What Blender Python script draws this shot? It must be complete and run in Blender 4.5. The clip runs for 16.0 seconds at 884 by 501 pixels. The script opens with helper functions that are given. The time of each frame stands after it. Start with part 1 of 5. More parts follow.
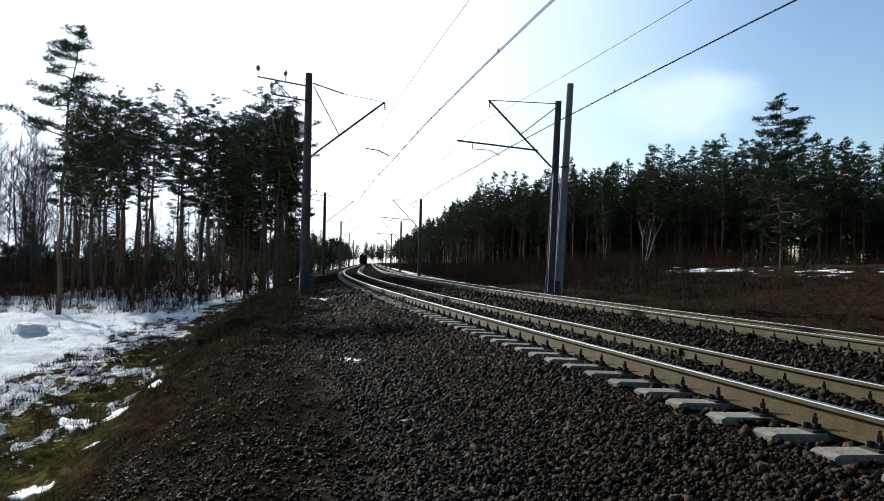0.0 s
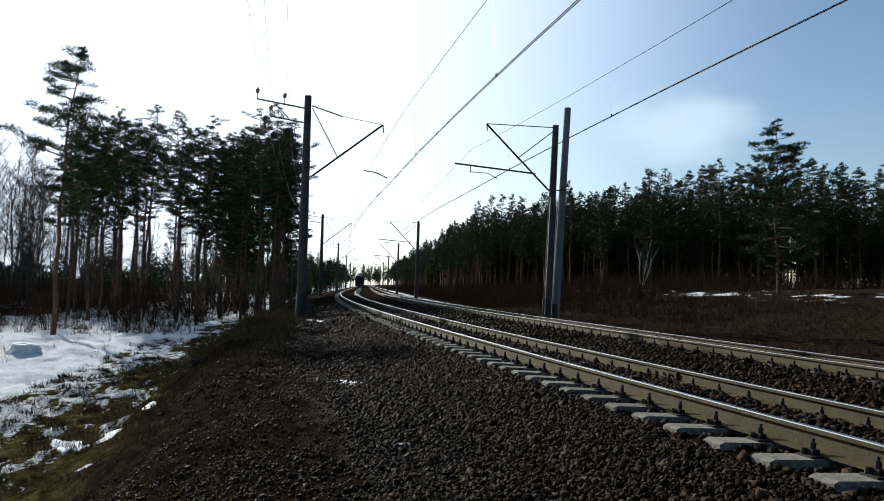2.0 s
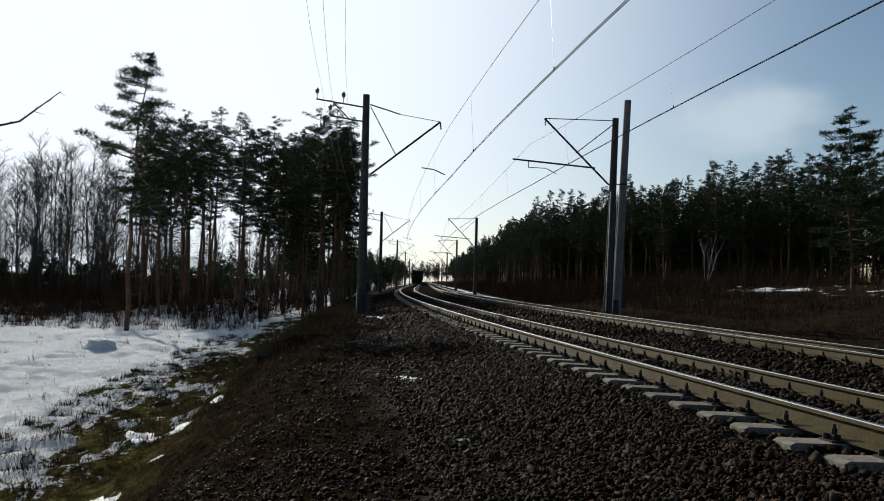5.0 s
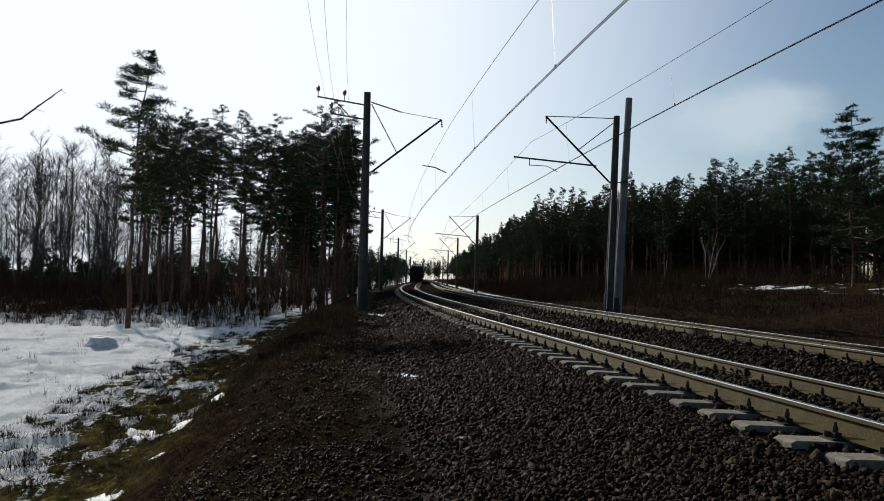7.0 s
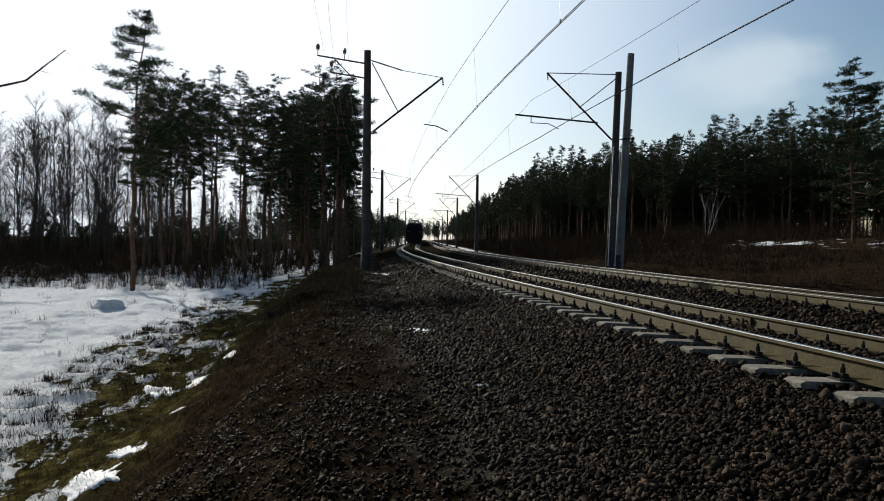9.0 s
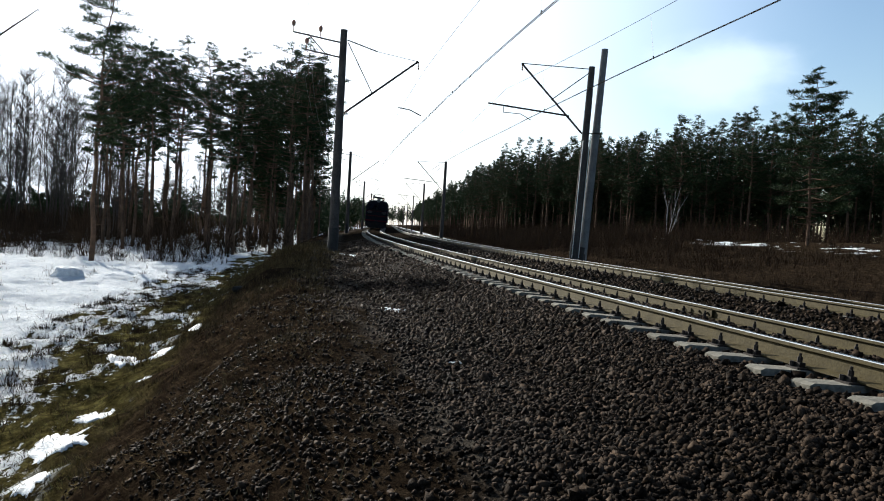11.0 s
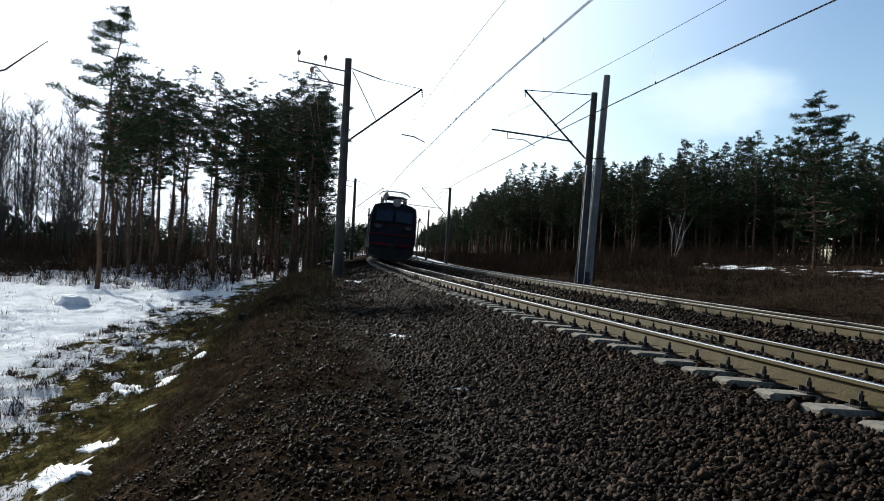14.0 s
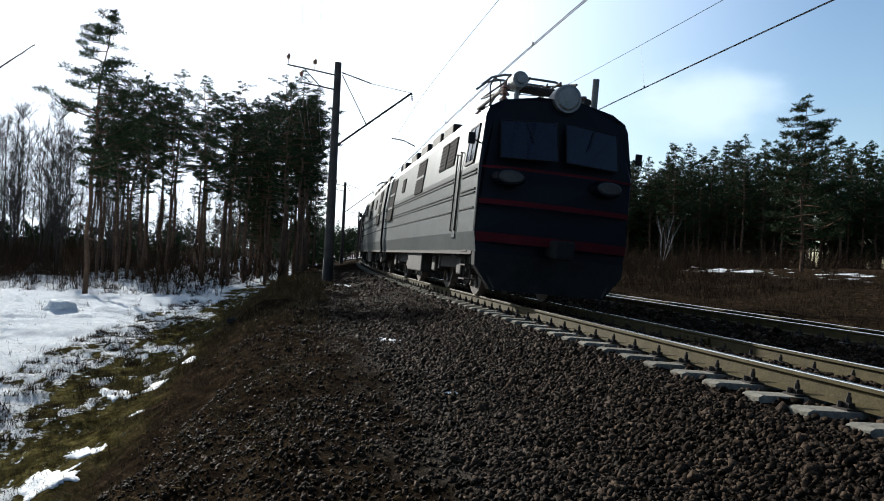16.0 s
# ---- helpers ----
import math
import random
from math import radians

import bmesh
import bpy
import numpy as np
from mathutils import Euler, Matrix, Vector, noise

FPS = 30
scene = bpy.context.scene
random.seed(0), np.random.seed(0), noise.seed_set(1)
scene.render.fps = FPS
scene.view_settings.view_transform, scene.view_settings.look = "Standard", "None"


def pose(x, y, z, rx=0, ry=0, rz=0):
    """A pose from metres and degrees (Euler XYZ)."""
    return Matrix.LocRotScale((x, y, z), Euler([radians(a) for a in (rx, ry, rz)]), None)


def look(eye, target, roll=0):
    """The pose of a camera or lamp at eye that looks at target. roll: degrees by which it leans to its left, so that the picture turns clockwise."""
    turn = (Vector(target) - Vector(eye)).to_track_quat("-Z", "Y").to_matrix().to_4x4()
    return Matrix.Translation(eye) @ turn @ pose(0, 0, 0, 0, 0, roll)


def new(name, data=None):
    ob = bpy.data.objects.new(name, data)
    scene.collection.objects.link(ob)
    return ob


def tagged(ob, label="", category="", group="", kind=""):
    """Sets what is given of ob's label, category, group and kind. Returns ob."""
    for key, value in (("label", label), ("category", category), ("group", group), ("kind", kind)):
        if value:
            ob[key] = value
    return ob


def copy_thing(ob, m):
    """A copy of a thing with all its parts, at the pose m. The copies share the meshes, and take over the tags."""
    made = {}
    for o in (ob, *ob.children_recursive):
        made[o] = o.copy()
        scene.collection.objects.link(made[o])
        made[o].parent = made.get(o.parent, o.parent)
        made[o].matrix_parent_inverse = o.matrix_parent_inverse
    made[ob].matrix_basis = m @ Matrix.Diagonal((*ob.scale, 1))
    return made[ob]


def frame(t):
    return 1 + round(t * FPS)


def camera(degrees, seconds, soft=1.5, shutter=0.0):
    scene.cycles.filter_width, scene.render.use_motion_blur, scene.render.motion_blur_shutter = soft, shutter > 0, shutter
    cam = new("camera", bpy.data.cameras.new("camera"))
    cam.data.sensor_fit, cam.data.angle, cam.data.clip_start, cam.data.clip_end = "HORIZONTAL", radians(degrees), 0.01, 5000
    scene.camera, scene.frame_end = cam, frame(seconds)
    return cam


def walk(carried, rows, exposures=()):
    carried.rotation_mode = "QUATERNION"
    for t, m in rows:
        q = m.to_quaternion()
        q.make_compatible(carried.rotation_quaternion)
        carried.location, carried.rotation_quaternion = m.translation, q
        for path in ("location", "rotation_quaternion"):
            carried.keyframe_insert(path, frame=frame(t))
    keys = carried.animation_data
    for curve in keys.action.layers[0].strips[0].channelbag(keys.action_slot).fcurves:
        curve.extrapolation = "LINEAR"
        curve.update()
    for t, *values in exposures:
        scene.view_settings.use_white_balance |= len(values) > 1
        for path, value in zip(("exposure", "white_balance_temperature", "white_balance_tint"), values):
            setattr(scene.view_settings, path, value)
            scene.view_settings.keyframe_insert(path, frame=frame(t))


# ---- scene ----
VIEW = [              # seconds, share of the holder's small step back, yaw, pitch, roll
    (0, 0, 0.08, 1.08, -1.17),
    (0.5, 0, -0.25, 1.67, -1.30),
    (1, 0, 0.00, 2.79, -1.42),
    (1.5, 0, 0.02, 2.71, -1.43),
    (2, 0, -0.15, 2.87, -1.52),
    (2.5, 0, 0.16, 3.01, -1.60),
    (3, 0, 1.21, 2.76, -1.25),
    (3.5, 0, 2.87, 2.56, -1.10),
    (4, 0, 4.03, 2.72, -1.22),
    (4.5, 0, 4.16, 2.75, -0.93),
    (5, 0, 4.53, 2.47, -1.28),
    (7.5, 0, 4.66, 2.18, -1.32),
    (8, 0, 5.96, 1.14, -2.36),
    (8.5, 0.15, 2.55, 1.37, -1.59),
    (8.7, 0.3, 4.58, -0.84, -0.60),
    (10.8, 1, 1.99, -0.92, -3.14),
    (11, 1, 1.66, -1.85, -3.44),
    (11.5, 1, 1.60, -3.51, -2.83),
    (12, 1, 4.17, -1.74, -2.81),
    (12.5, 1, 4.04, -2.17, -2.54),
    (13, 1, 2.60, -0.97, -2.88),
    (13.5, 1, 2.19, 0.13, -3.05),
    (14, 1, 2.04, 0.19, -3.02),
    (14.5, 1, 2.17, 0.44, -2.91),
    (15, 1, 1.98, 0.17, -2.68),
    (15.5, 1, 1.76, 0.43, -2.81),
    (16, 1, 1.25, 0.53, -2.91),
]
STAND, STEP = Vector((0.0, 0.0, 0.95)), Vector((-0.317, -0.326, -0.145))
EXPOSURES = [(0, 1.06, 5700, 7), (1.0, 0.89, 5680, 6), (3.0, 0.64, 5800, 6), (5.0, 0.36, 6050, 8), (8.5, 0.42, 6100, 8), (11.0, 1.14, 5900, 7), (13.0, 1.08, 5780, 7), (16.0, 1.04, 5760, 7)]

cam = camera(63.3, 16.0, soft=1.0)
walk(cam, [(t, pose(*(STAND + STEP * k), 90 + p, r, y)) for t, k, y, p, r in VIEW], exposures=EXPOSURES)

# ---- light ----
SUN_AZ, SUN_EL = 37.0, 23.0     # degrees to the left of straight ahead, and up
az, el = radians(SUN_AZ), radians(SUN_EL)
sun_way = Vector((-math.sin(az) * math.cos(el), math.cos(az) * math.cos(el), math.sin(el)))
world = bpy.data.worlds.new("sky")
scene.world = world
world.use_nodes = True
wn, wl = world.node_tree.nodes, world.node_tree.links
wn.clear()
sky = wn.new("ShaderNodeTexSky")
sky.sky_type, sky.sun_disc = "NISHITA", False
sky.sun_elevation, sky.sun_rotation = el, -az
sky.air_density, sky.dust_density, sky.ozone_density = 1.1, 0.9, 1.0
bg = wn.new("ShaderNodeBackground")
bg.inputs["Strength"].default_value = 0.07
SKY_CAP = 12.0
wout = wn.new("ShaderNodeOutputWorld")
cap = wn.new("ShaderNodeMix")       # thin bright haze: the glare about the sun levels off
cap.data_type, cap.blend_type = "RGBA", "DARKEN"
cap.inputs["Factor"].default_value = 1.0
cap.inputs[7].default_value = (SKY_CAP, SKY_CAP, SKY_CAP, 1)
wl.new(sky.outputs[0], cap.inputs[6])
# one thin white cloud over the forest
co_ = wn.new("ShaderNodeTexCoord")
dot = wn.new("ShaderNodeVectorMath")
dot.operation = "DISTANCE"
squash = wn.new("ShaderNodeMapping")
squash.inputs["Scale"].default_value = (1.0, 1.0, 1.9)
wl.new(co_.outputs["Generated"], squash.inputs["Vector"])
cloud_way = Vector((0.315, 0.925, 0.215)).normalized()
dot.inputs[1].default_value = (cloud_way.x, cloud_way.y, cloud_way.z * 1.9)
wl.new(squash.outputs[0], dot.inputs[0])
puff = wn.new("ShaderNodeTexNoise")
puff.inputs["Scale"].default_value, puff.inputs["Detail"].default_value = 14, 5
wl.new(squash.outputs[0], puff.inputs["Vector"])
edge = wn.new("ShaderNodeMath")
edge.operation = "MULTIPLY_ADD"
edge.inputs[1].default_value = -0.09
wl.new(puff.outputs["Fac"], edge.inputs[0])
wl.new(dot.outputs["Value"], edge.inputs[2])
mask = wn.new("ShaderNodeMapRange")
mask.interpolation_type = "SMOOTHSTEP"
mask.inputs["From Min"].default_value, mask.inputs["From Max"].default_value = 0.075, -0.02
mask.inputs["To Max"].default_value = 0.7
wl.new(edge.outputs[0], mask.inputs["Value"])
cloud = wn.new("ShaderNodeMix")
cloud.data_type = "RGBA"
cloud.inputs[7].default_value = (7.0, 7.6, 7.9, 1)
wl.new(mask.outputs[0], cloud.inputs["Factor"])
near_sun = wn.new("ShaderNodeVectorMath")
near_sun.operation = "DISTANCE"
near_sun.inputs[1].default_value = sun_way
wl.new(co_.outputs["Generated"], near_sun.inputs[0])
glow = wn.new("ShaderNodeMapRange")
glow.interpolation_type = "SMOOTHSTEP"
glow.inputs["From Min"].default_value, glow.inputs["From Max"].default_value = 1.02, 0.38
glow.inputs["To Max"].default_value = 0.9
wl.new(near_sun.outputs["Value"], glow.inputs["Value"])
haze = wn.new("ShaderNodeMix")
haze.data_type = "RGBA"
haze.inputs[7].default_value = (11.2, 11.4, 11.6, 1)
wl.new(glow.outputs[0], haze.inputs["Factor"])
wl.new(cap.outputs[2], haze.inputs[6])
wl.new(haze.outputs[2], cloud.inputs[6])
wl.new(cloud.outputs[2], bg.inputs["Color"])
wl.new(bg.outputs[0], wout.inputs["Surface"])
sun = new("sun", bpy.data.lights.new("sun", "SUN"))
sun.data.energy, sun.data.angle, sun.data.color = 5.0, radians(0.6), (1.0, 0.9, 0.76)
sun.matrix_world = look(sun_way * 200, (0, 0, 0))


# ---- materials ----
def material(name, colour, rough=0.8, metal=0.0, second=None, scale=3.0, bump=0.0, bump_scale=30.0, spread=0.0, spec=0.3):
    """A plain surface with two scales of noise between two colours, and relief."""
    m = bpy.data.materials.new(name)
    m.use_nodes = True
    n, l = m.node_tree.nodes, m.node_tree.links
    b = n["Principled BSDF"]
    b.inputs["Roughness"].default_value, b.inputs["Metallic"].default_value = rough, metal
    b.inputs["Specular IOR Level"].default_value = spec
    co = n.new("ShaderNodeTexCoord")
    big, fine = n.new("ShaderNodeTexNoise"), n.new("ShaderNodeTexNoise")
    for tex, sc in ((big, scale), (fine, scale * 9)):
        tex.inputs["Scale"].default_value, tex.inputs["Detail"].default_value = sc, 5
        l.new(co.outputs["Object"], tex.inputs["Vector"])
    mixf = n.new("ShaderNodeMath")
    mixf.operation = "MULTIPLY_ADD"
    mixf.inputs[1].default_value = 0.5
    l.new(fine.outputs["Fac"], mixf.inputs[0])
    half = n.new("ShaderNodeMath")
    half.operation = "MULTIPLY"
    half.inputs[1].default_value = 0.5
    l.new(big.outputs["Fac"], half.inputs[0])
    l.new(half.outputs[0], mixf.inputs[2])
    ramp = n.new("ShaderNodeValToRGB")
    ramp.color_ramp.elements[0].position, ramp.color_ramp.elements[1].position = 0.38, 0.62
    ramp.color_ramp.elements[0].color = (*colour, 1)
    ramp.color_ramp.elements[1].color = (*(second or [min(1, c * 1.4) for c in colour]), 1)
    l.new(mixf.outputs[0], ramp.inputs[0])
    last = ramp.outputs[0]
    if spread:
        info, geo = n.new("ShaderNodeObjectInfo"), n.new("ShaderNodeNewGeometry")
        add = n.new("ShaderNodeMath")
        l.new(info.outputs["Random"], add.inputs[0])
        l.new(geo.outputs["Random Per Island"], add.inputs[1])
        fr = n.new("ShaderNodeMath")
        fr.operation = "FRACT"
        l.new(add.outputs[0], fr.inputs[0])
        mr = n.new("ShaderNodeMapRange")
        mr.inputs["To Min"].default_value, mr.inputs["To Max"].default_value = 1 - spread, 1 + spread
        l.new(fr.outputs[0], mr.inputs["Value"])
        hsv = n.new("ShaderNodeHueSaturation")
        l.new(mr.outputs[0], hsv.inputs["Value"])
        l.new(last, hsv.inputs["Color"])
        last = hsv.outputs[0]
    l.new(last, b.inputs["Base Color"])
    if bump:
        tex, bm_ = n.new("ShaderNodeTexNoise"), n.new("ShaderNodeBump")
        tex.inputs["Scale"].default_value, tex.inputs["Detail"].default_value = bump_scale, 6
        l.new(co.outputs["Object"], tex.inputs["Vector"])
        bm_.inputs["Strength"].default_value, bm_.inputs["Distance"].default_value = bump, 0.02
        l.new(tex.outputs["Fac"], bm_.inputs["Height"])
        l.new(bm_.outputs[0], b.inputs["Normal"])
    return m


CONCRETE = material("concrete", (0.085, 0.08, 0.066), 0.9, second=(0.19, 0.177, 0.148), scale=2.5, bump=0.4, spread=0.2, spec=0.05)
OLD_CONCRETE = material("weathered_concrete", (0.035, 0.032, 0.03), 0.9, second=(0.075, 0.068, 0.062), scale=2.0, bump=0.4, spec=0.04)
MAST_CONCRETE = material("mast_concrete", (0.1, 0.1, 0.1), 0.9, second=(0.17, 0.17, 0.165), scale=2.0, bump=0.4, spec=0.05)
RAIL_SIDE = material("rusty_rail_steel", (0.034, 0.027, 0.012), 0.6, 0.1, second=(0.064, 0.051, 0.023), scale=6, bump=0.2, spec=0.08)
RAIL_HEAD = material("polished_rail_steel", (0.5, 0.48, 0.45), 0.25, 1.0, second=(0.62, 0.6, 0.57), scale=4)
DARK_IRON = material("dark_iron", (0.02, 0.017, 0.015), 0.7, 0.2, second=(0.045, 0.036, 0.03), scale=8, bump=0.2, spec=0.15)
STEEL_GREY = material("grey_steel", (0.12, 0.12, 0.12), 0.5, 0.6, second=(0.2, 0.2, 0.2), scale=5)
WIRE = material("wire_metal", (0.1, 0.09, 0.08), 0.4, 0.8)
# wide tone spread on dark stone stands in for sunlit facets and shade
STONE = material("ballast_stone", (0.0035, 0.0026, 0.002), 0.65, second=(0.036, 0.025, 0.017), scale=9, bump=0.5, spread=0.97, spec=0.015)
BARK = material("pine_bark", (0.05, 0.032, 0.022), 0.95, second=(0.13, 0.08, 0.05), scale=2.5, bump=0.8, bump_scale=12, spec=0.1)
BARE_BARK = material("bare_tree_bark", (0.04, 0.032, 0.027), 0.95, second=(0.09, 0.075, 0.063), scale=3, bump=0.6, spec=0.1)
NEEDLES = material("pine_needles", (0.016, 0.028, 0.012), 0.8, second=(0.036, 0.052, 0.02), scale=1.2, spread=0.4, spec=0.06)
DRY_GRASS = material("dry_grass", (0.04, 0.029, 0.015), 0.9, second=(0.11, 0.08, 0.038), scale=1.5, spread=0.6, spec=0.0)
# one paint: shade coloured into the cab tone, sunlight into the side tone
SHADED_CAB_PAINT = material("shaded_cab_paint", (0.003, 0.004, 0.008), 0.45, second=(0.005, 0.006, 0.010), scale=1.2, spec=0.08, bump=0.05, bump_scale=2)
LIT_SIDE_PAINT = material("lit_side_paint", (0.022, 0.028, 0.028), 0.36, second=(0.06, 0.066, 0.062), scale=0.7, spec=0.5, bump=0.1, bump_scale=1.3)
GRILLE_BLACK = material("grille_black", (0.006, 0.005, 0.005), 0.8, second=(0.014, 0.011, 0.01), scale=6, spec=0.02)
PAINT_RED = material("red_paint", (0.035, 0.002, 0.005), 0.55, second=(0.055, 0.004, 0.007), scale=2, spec=0.08)
BITUMEN = material("bitumen", (0.012, 0.012, 0.012), 0.7, second=(0.03, 0.028, 0.026), scale=4)
PALE_STEEL = material("galvanised_steel", (0.5, 0.5, 0.5), 0.45, 0.7, second=(0.65, 0.65, 0.64), scale=5)
RUST_WIRE = material("copper_wire", (0.12, 0.08, 0.05), 0.4, 0.8)
BIRCH_BARK = material("birch_bark", (0.16, 0.15, 0.14), 0.8, second=(0.34, 0.32, 0.3), scale=4)
BRUSH = material("brown_brush", (0.02, 0.014, 0.009), 0.9, second=(0.05, 0.033, 0.021), scale=2, spread=0.5, spec=0.0)
GLASS = material("cab_glass", (0.003, 0.005, 0.014), 0.06, second=(0.005, 0.007, 0.018), spec=0.3)
RUBBER = material("black_rubber", (0.008, 0.008, 0.008), 0.7, second=(0.016, 0.016, 0.016), spec=0.1)
MARKER_LENS = material("marker_lamp_lens", (0.02, 0.02, 0.022), 0.35, second=(0.035, 0.035, 0.036), spec=0.25)
MOSS_GRASS = material("mossy_grass", (0.035, 0.034, 0.012), 0.9, second=(0.16, 0.14, 0.05), scale=1.2, spread=0.7, spec=0.0)
LENS = material("lamp_lens", (0.09, 0.09, 0.09), 0.2, second=(0.14, 0.14, 0.14), spec=0.5)
RIB_SHADE = material("shaded_rib_paint", (0.008, 0.01, 0.01), 0.7, second=(0.016, 0.02, 0.02), scale=2, spec=0.05)
BOGIE_GREY = material("dusty_bogie_steel", (0.014, 0.012, 0.011), 0.7, 0.2, second=(0.05, 0.044, 0.038), scale=5, spec=0.2)
WHEEL = material("wheel_steel", (0.05, 0.042, 0.036), 0.5, 0.5, second=(0.11, 0.095, 0.08), scale=6)
WAGON_BROWN = material("wagon_paint", (0.035, 0.02, 0.015), 0.6, second=(0.06, 0.035, 0.028), scale=1.5)
SNOW = material("old_snow", (0.42, 0.44, 0.46), 0.7, second=(0.62, 0.63, 0.63), scale=9, bump=1.0, bump_scale=40, spec=0.3)
PORCELAIN = material("insulator_porcelain", (0.12, 0.06, 0.04), 0.25)


# ---- the line of the track ----
K0, K1, S_STRAIGHT = -0.00258, 0.00002, 129.0
_s = np.arange(-160.0, 1600.0, 0.25)
_k = np.where(_s < -60, 0.0, np.where(_s < 0, K0, np.where(_s < S_STRAIGHT, K0 + K1 * _s, 0.0)))
_i0 = int(np.argmin(abs(_s)))
_th = np.concatenate([[0], np.cumsum(_k[:-1] * 0.25)])
_th += 0.27054 - _th[_i0]
_x = np.concatenate([[0], np.cumsum(-np.sin(_th[:-1]) * 0.25)])
_y = np.concatenate([[0], np.cumsum(np.cos(_th[:-1]) * 0.25)])
_x += 5.0017 - _x[_i0]
_y -= _y[_i0]
CANT, GAUGE, TRACK2, Z2 = 0.077, 1.59, 4.63, -0.035


def line(s, o=0.0):
    """Plan position and heading, s metres along the near track and o metres to its right."""
    th = np.interp(s, _s, _th)
    return np.interp(s, _s, _x) + o * np.cos(th), np.interp(s, _s, _y) + o * np.sin(th), th


def along(s, o=0.0, z=0.0, lean=0.0):
    """A pose on the line: y runs along the track, x to its right."""
    x, y, th = line(s, o)
    return pose(float(x), float(y), z, 0, lean, math.degrees(th))


CANT_DEG = math.degrees(math.atan(CANT / GAUGE))

PROFILE_O = [-900, -300, -60, -30, -14, -9.0, -7.6, -6.9, -5.6, -5.0, -4.2, -3.4, -2.7, -1.75, -1.3, -0.72, -0.6, 0.6, 0.72, 1.3, 1.75, 2.3, 2.9, 3.3, 3.91, 4.03, 5.23, 5.35, 5.9, 6.4, 7.6, 9, 12, 18, 26, 31, 45, 70, 150, 350]
PROFILE_Z = [-1.5, -1.8, -2.0, -2.1, -2.2, -2.15, -2.05, -1.75, -0.85, -0.66, -0.6, -0.56, -0.5, -0.25, -0.222, -0.235, -0.175, -0.235, -0.3, -0.33, -0.38, -0.42, -0.32, -0.19, -0.26, -0.2, -0.26, -0.325, -0.33, -0.36, -0.6, -0.8, -0.9, -0.5, 0.6, 1.2, 1.5, 2.0, 3.5, 7.0]


def ground_z(o):
    return np.interp(o, PROFILE_O, PROFILE_Z)


def relief(x, y, o):
    """Height of the ground with its bumps, for arrays of places."""
    o = np.asarray(o)
    off = abs(o - 2.3)
    rough = np.array([noise.fractal(Vector((a * 0.35, c * 0.35, 0)), 1.0, 2.0, 4) for a, c in zip(x, y)])
    fine = np.array([noise.noise(Vector((a * 2.3, c * 2.3, 9))) for a, c in zip(x, y)])
    wide = np.array([noise.noise(Vector((a * 0.06, c * 0.06, 5))) for a, c in zip(x, y)])
    lumps = np.array([noise.noise(Vector((a * 1.1, c * 1.1, 3))) for a, c in zip(x, y)])
    drifts = np.array([noise.noise(Vector((a * 0.45 + c * 0.25, c * 1.3 - a * 0.5, 7))) for a, c in zip(x, y)])
    heap = sum(h * np.exp(-((np.asarray(x) - hx) ** 2 + (np.asarray(y) - hy) ** 2) / r ** 2) for hx, hy, h, r in HEAPS)
    return (ground_z(o) + rough * np.interp(off, [0, 4, 6, 10, 30, 100], [0.0, 0.01, 0.05, 0.1, 0.2, 0.5])
            + fine * np.interp(off, [4.5, 7, 9, 12, 20], [0.0, 0.035, 0.075, 0.075, 0.04]) + wide * np.interp(off, [6, 12, 60], [0, 0.12, 0.6])
            + lumps * np.interp(o, [-9.5, -7.8, -5.2, -4.4, -3.6], [0.1, 0.15, 0.13, 0.08, 0.0])
            + drifts * np.interp(o, [-70, -30, -12, -9, -7.5], [0.0, 0.09, 0.1, 0.05, 0.0]) + heap)


# low grassy heaps on the shoulder of the bank: plan position, height, radius
HEAPS = [(*(float(v) for v in line(s_h, o_h)[:2]), h_h, r_h) for s_h, o_h, h_h, r_h in
         ((27.5, -4.9, 0.34, 1.3), (24.0, -4.7, 0.22, 1.0), (30.0, -5.3, 0.25, 1.5), (17.0, -4.6, 0.12, 0.8), (9.0, -4.7, 0.1, 0.7), (20.5, -5.4, 0.16, 0.9), (12.8, -5.2, 0.12, 0.8))]


# ---- mesh helpers ----
def mesh_object(name, verts, faces, mat, parent=None, smooth=False):
    me = bpy.data.meshes.new(name)
    me.from_pydata([tuple(v) for v in verts], [], [tuple(f) for f in faces])
    for m in (mat if isinstance(mat, (list, tuple)) else [mat]):
        me.materials.append(m)
    if smooth:
        me.polygons.foreach_set("use_smooth", [True] * len(me.polygons))
    me.update()
    ob = new(name, me)
    if parent:
        ob.parent = parent
    return ob


def part(name, bm, mat, parent, label="", smooth=False):
    """Links a bmesh as one mesh under a thing or a part."""
    me = bpy.data.meshes.new(name)
    bm.to_mesh(me)
    bm.free()
    for m in (mat if isinstance(mat, (list, tuple)) else [mat]):
        me.materials.append(m)
    if smooth:
        me.polygons.foreach_set("use_smooth", [True] * len(me.polygons))
    ob = new(name, me)
    ob.parent = parent
    if label:
        tagged(ob, label)
    return ob


def box(bm, x0, x1, y0, y1, z0, z1, m=None, bevel=0.0):
    geom = bmesh.ops.create_cube(bm, size=1)
    vs = geom["verts"]
    for v in vs:
        v.co = Vector(((x0 + x1) / 2 + v.co.x * (x1 - x0), (y0 + y1) / 2 + v.co.y * (y1 - y0), (z0 + z1) / 2 + v.co.z * (z1 - z0)))
        if m is not None:
            v.co = m @ v.co
    if bevel:
        es = {e for v in vs for e in v.link_edges}
        bmesh.ops.bevel(bm, geom=list(es), offset=bevel, segments=2, affect="EDGES", profile=0.5)
    return bm


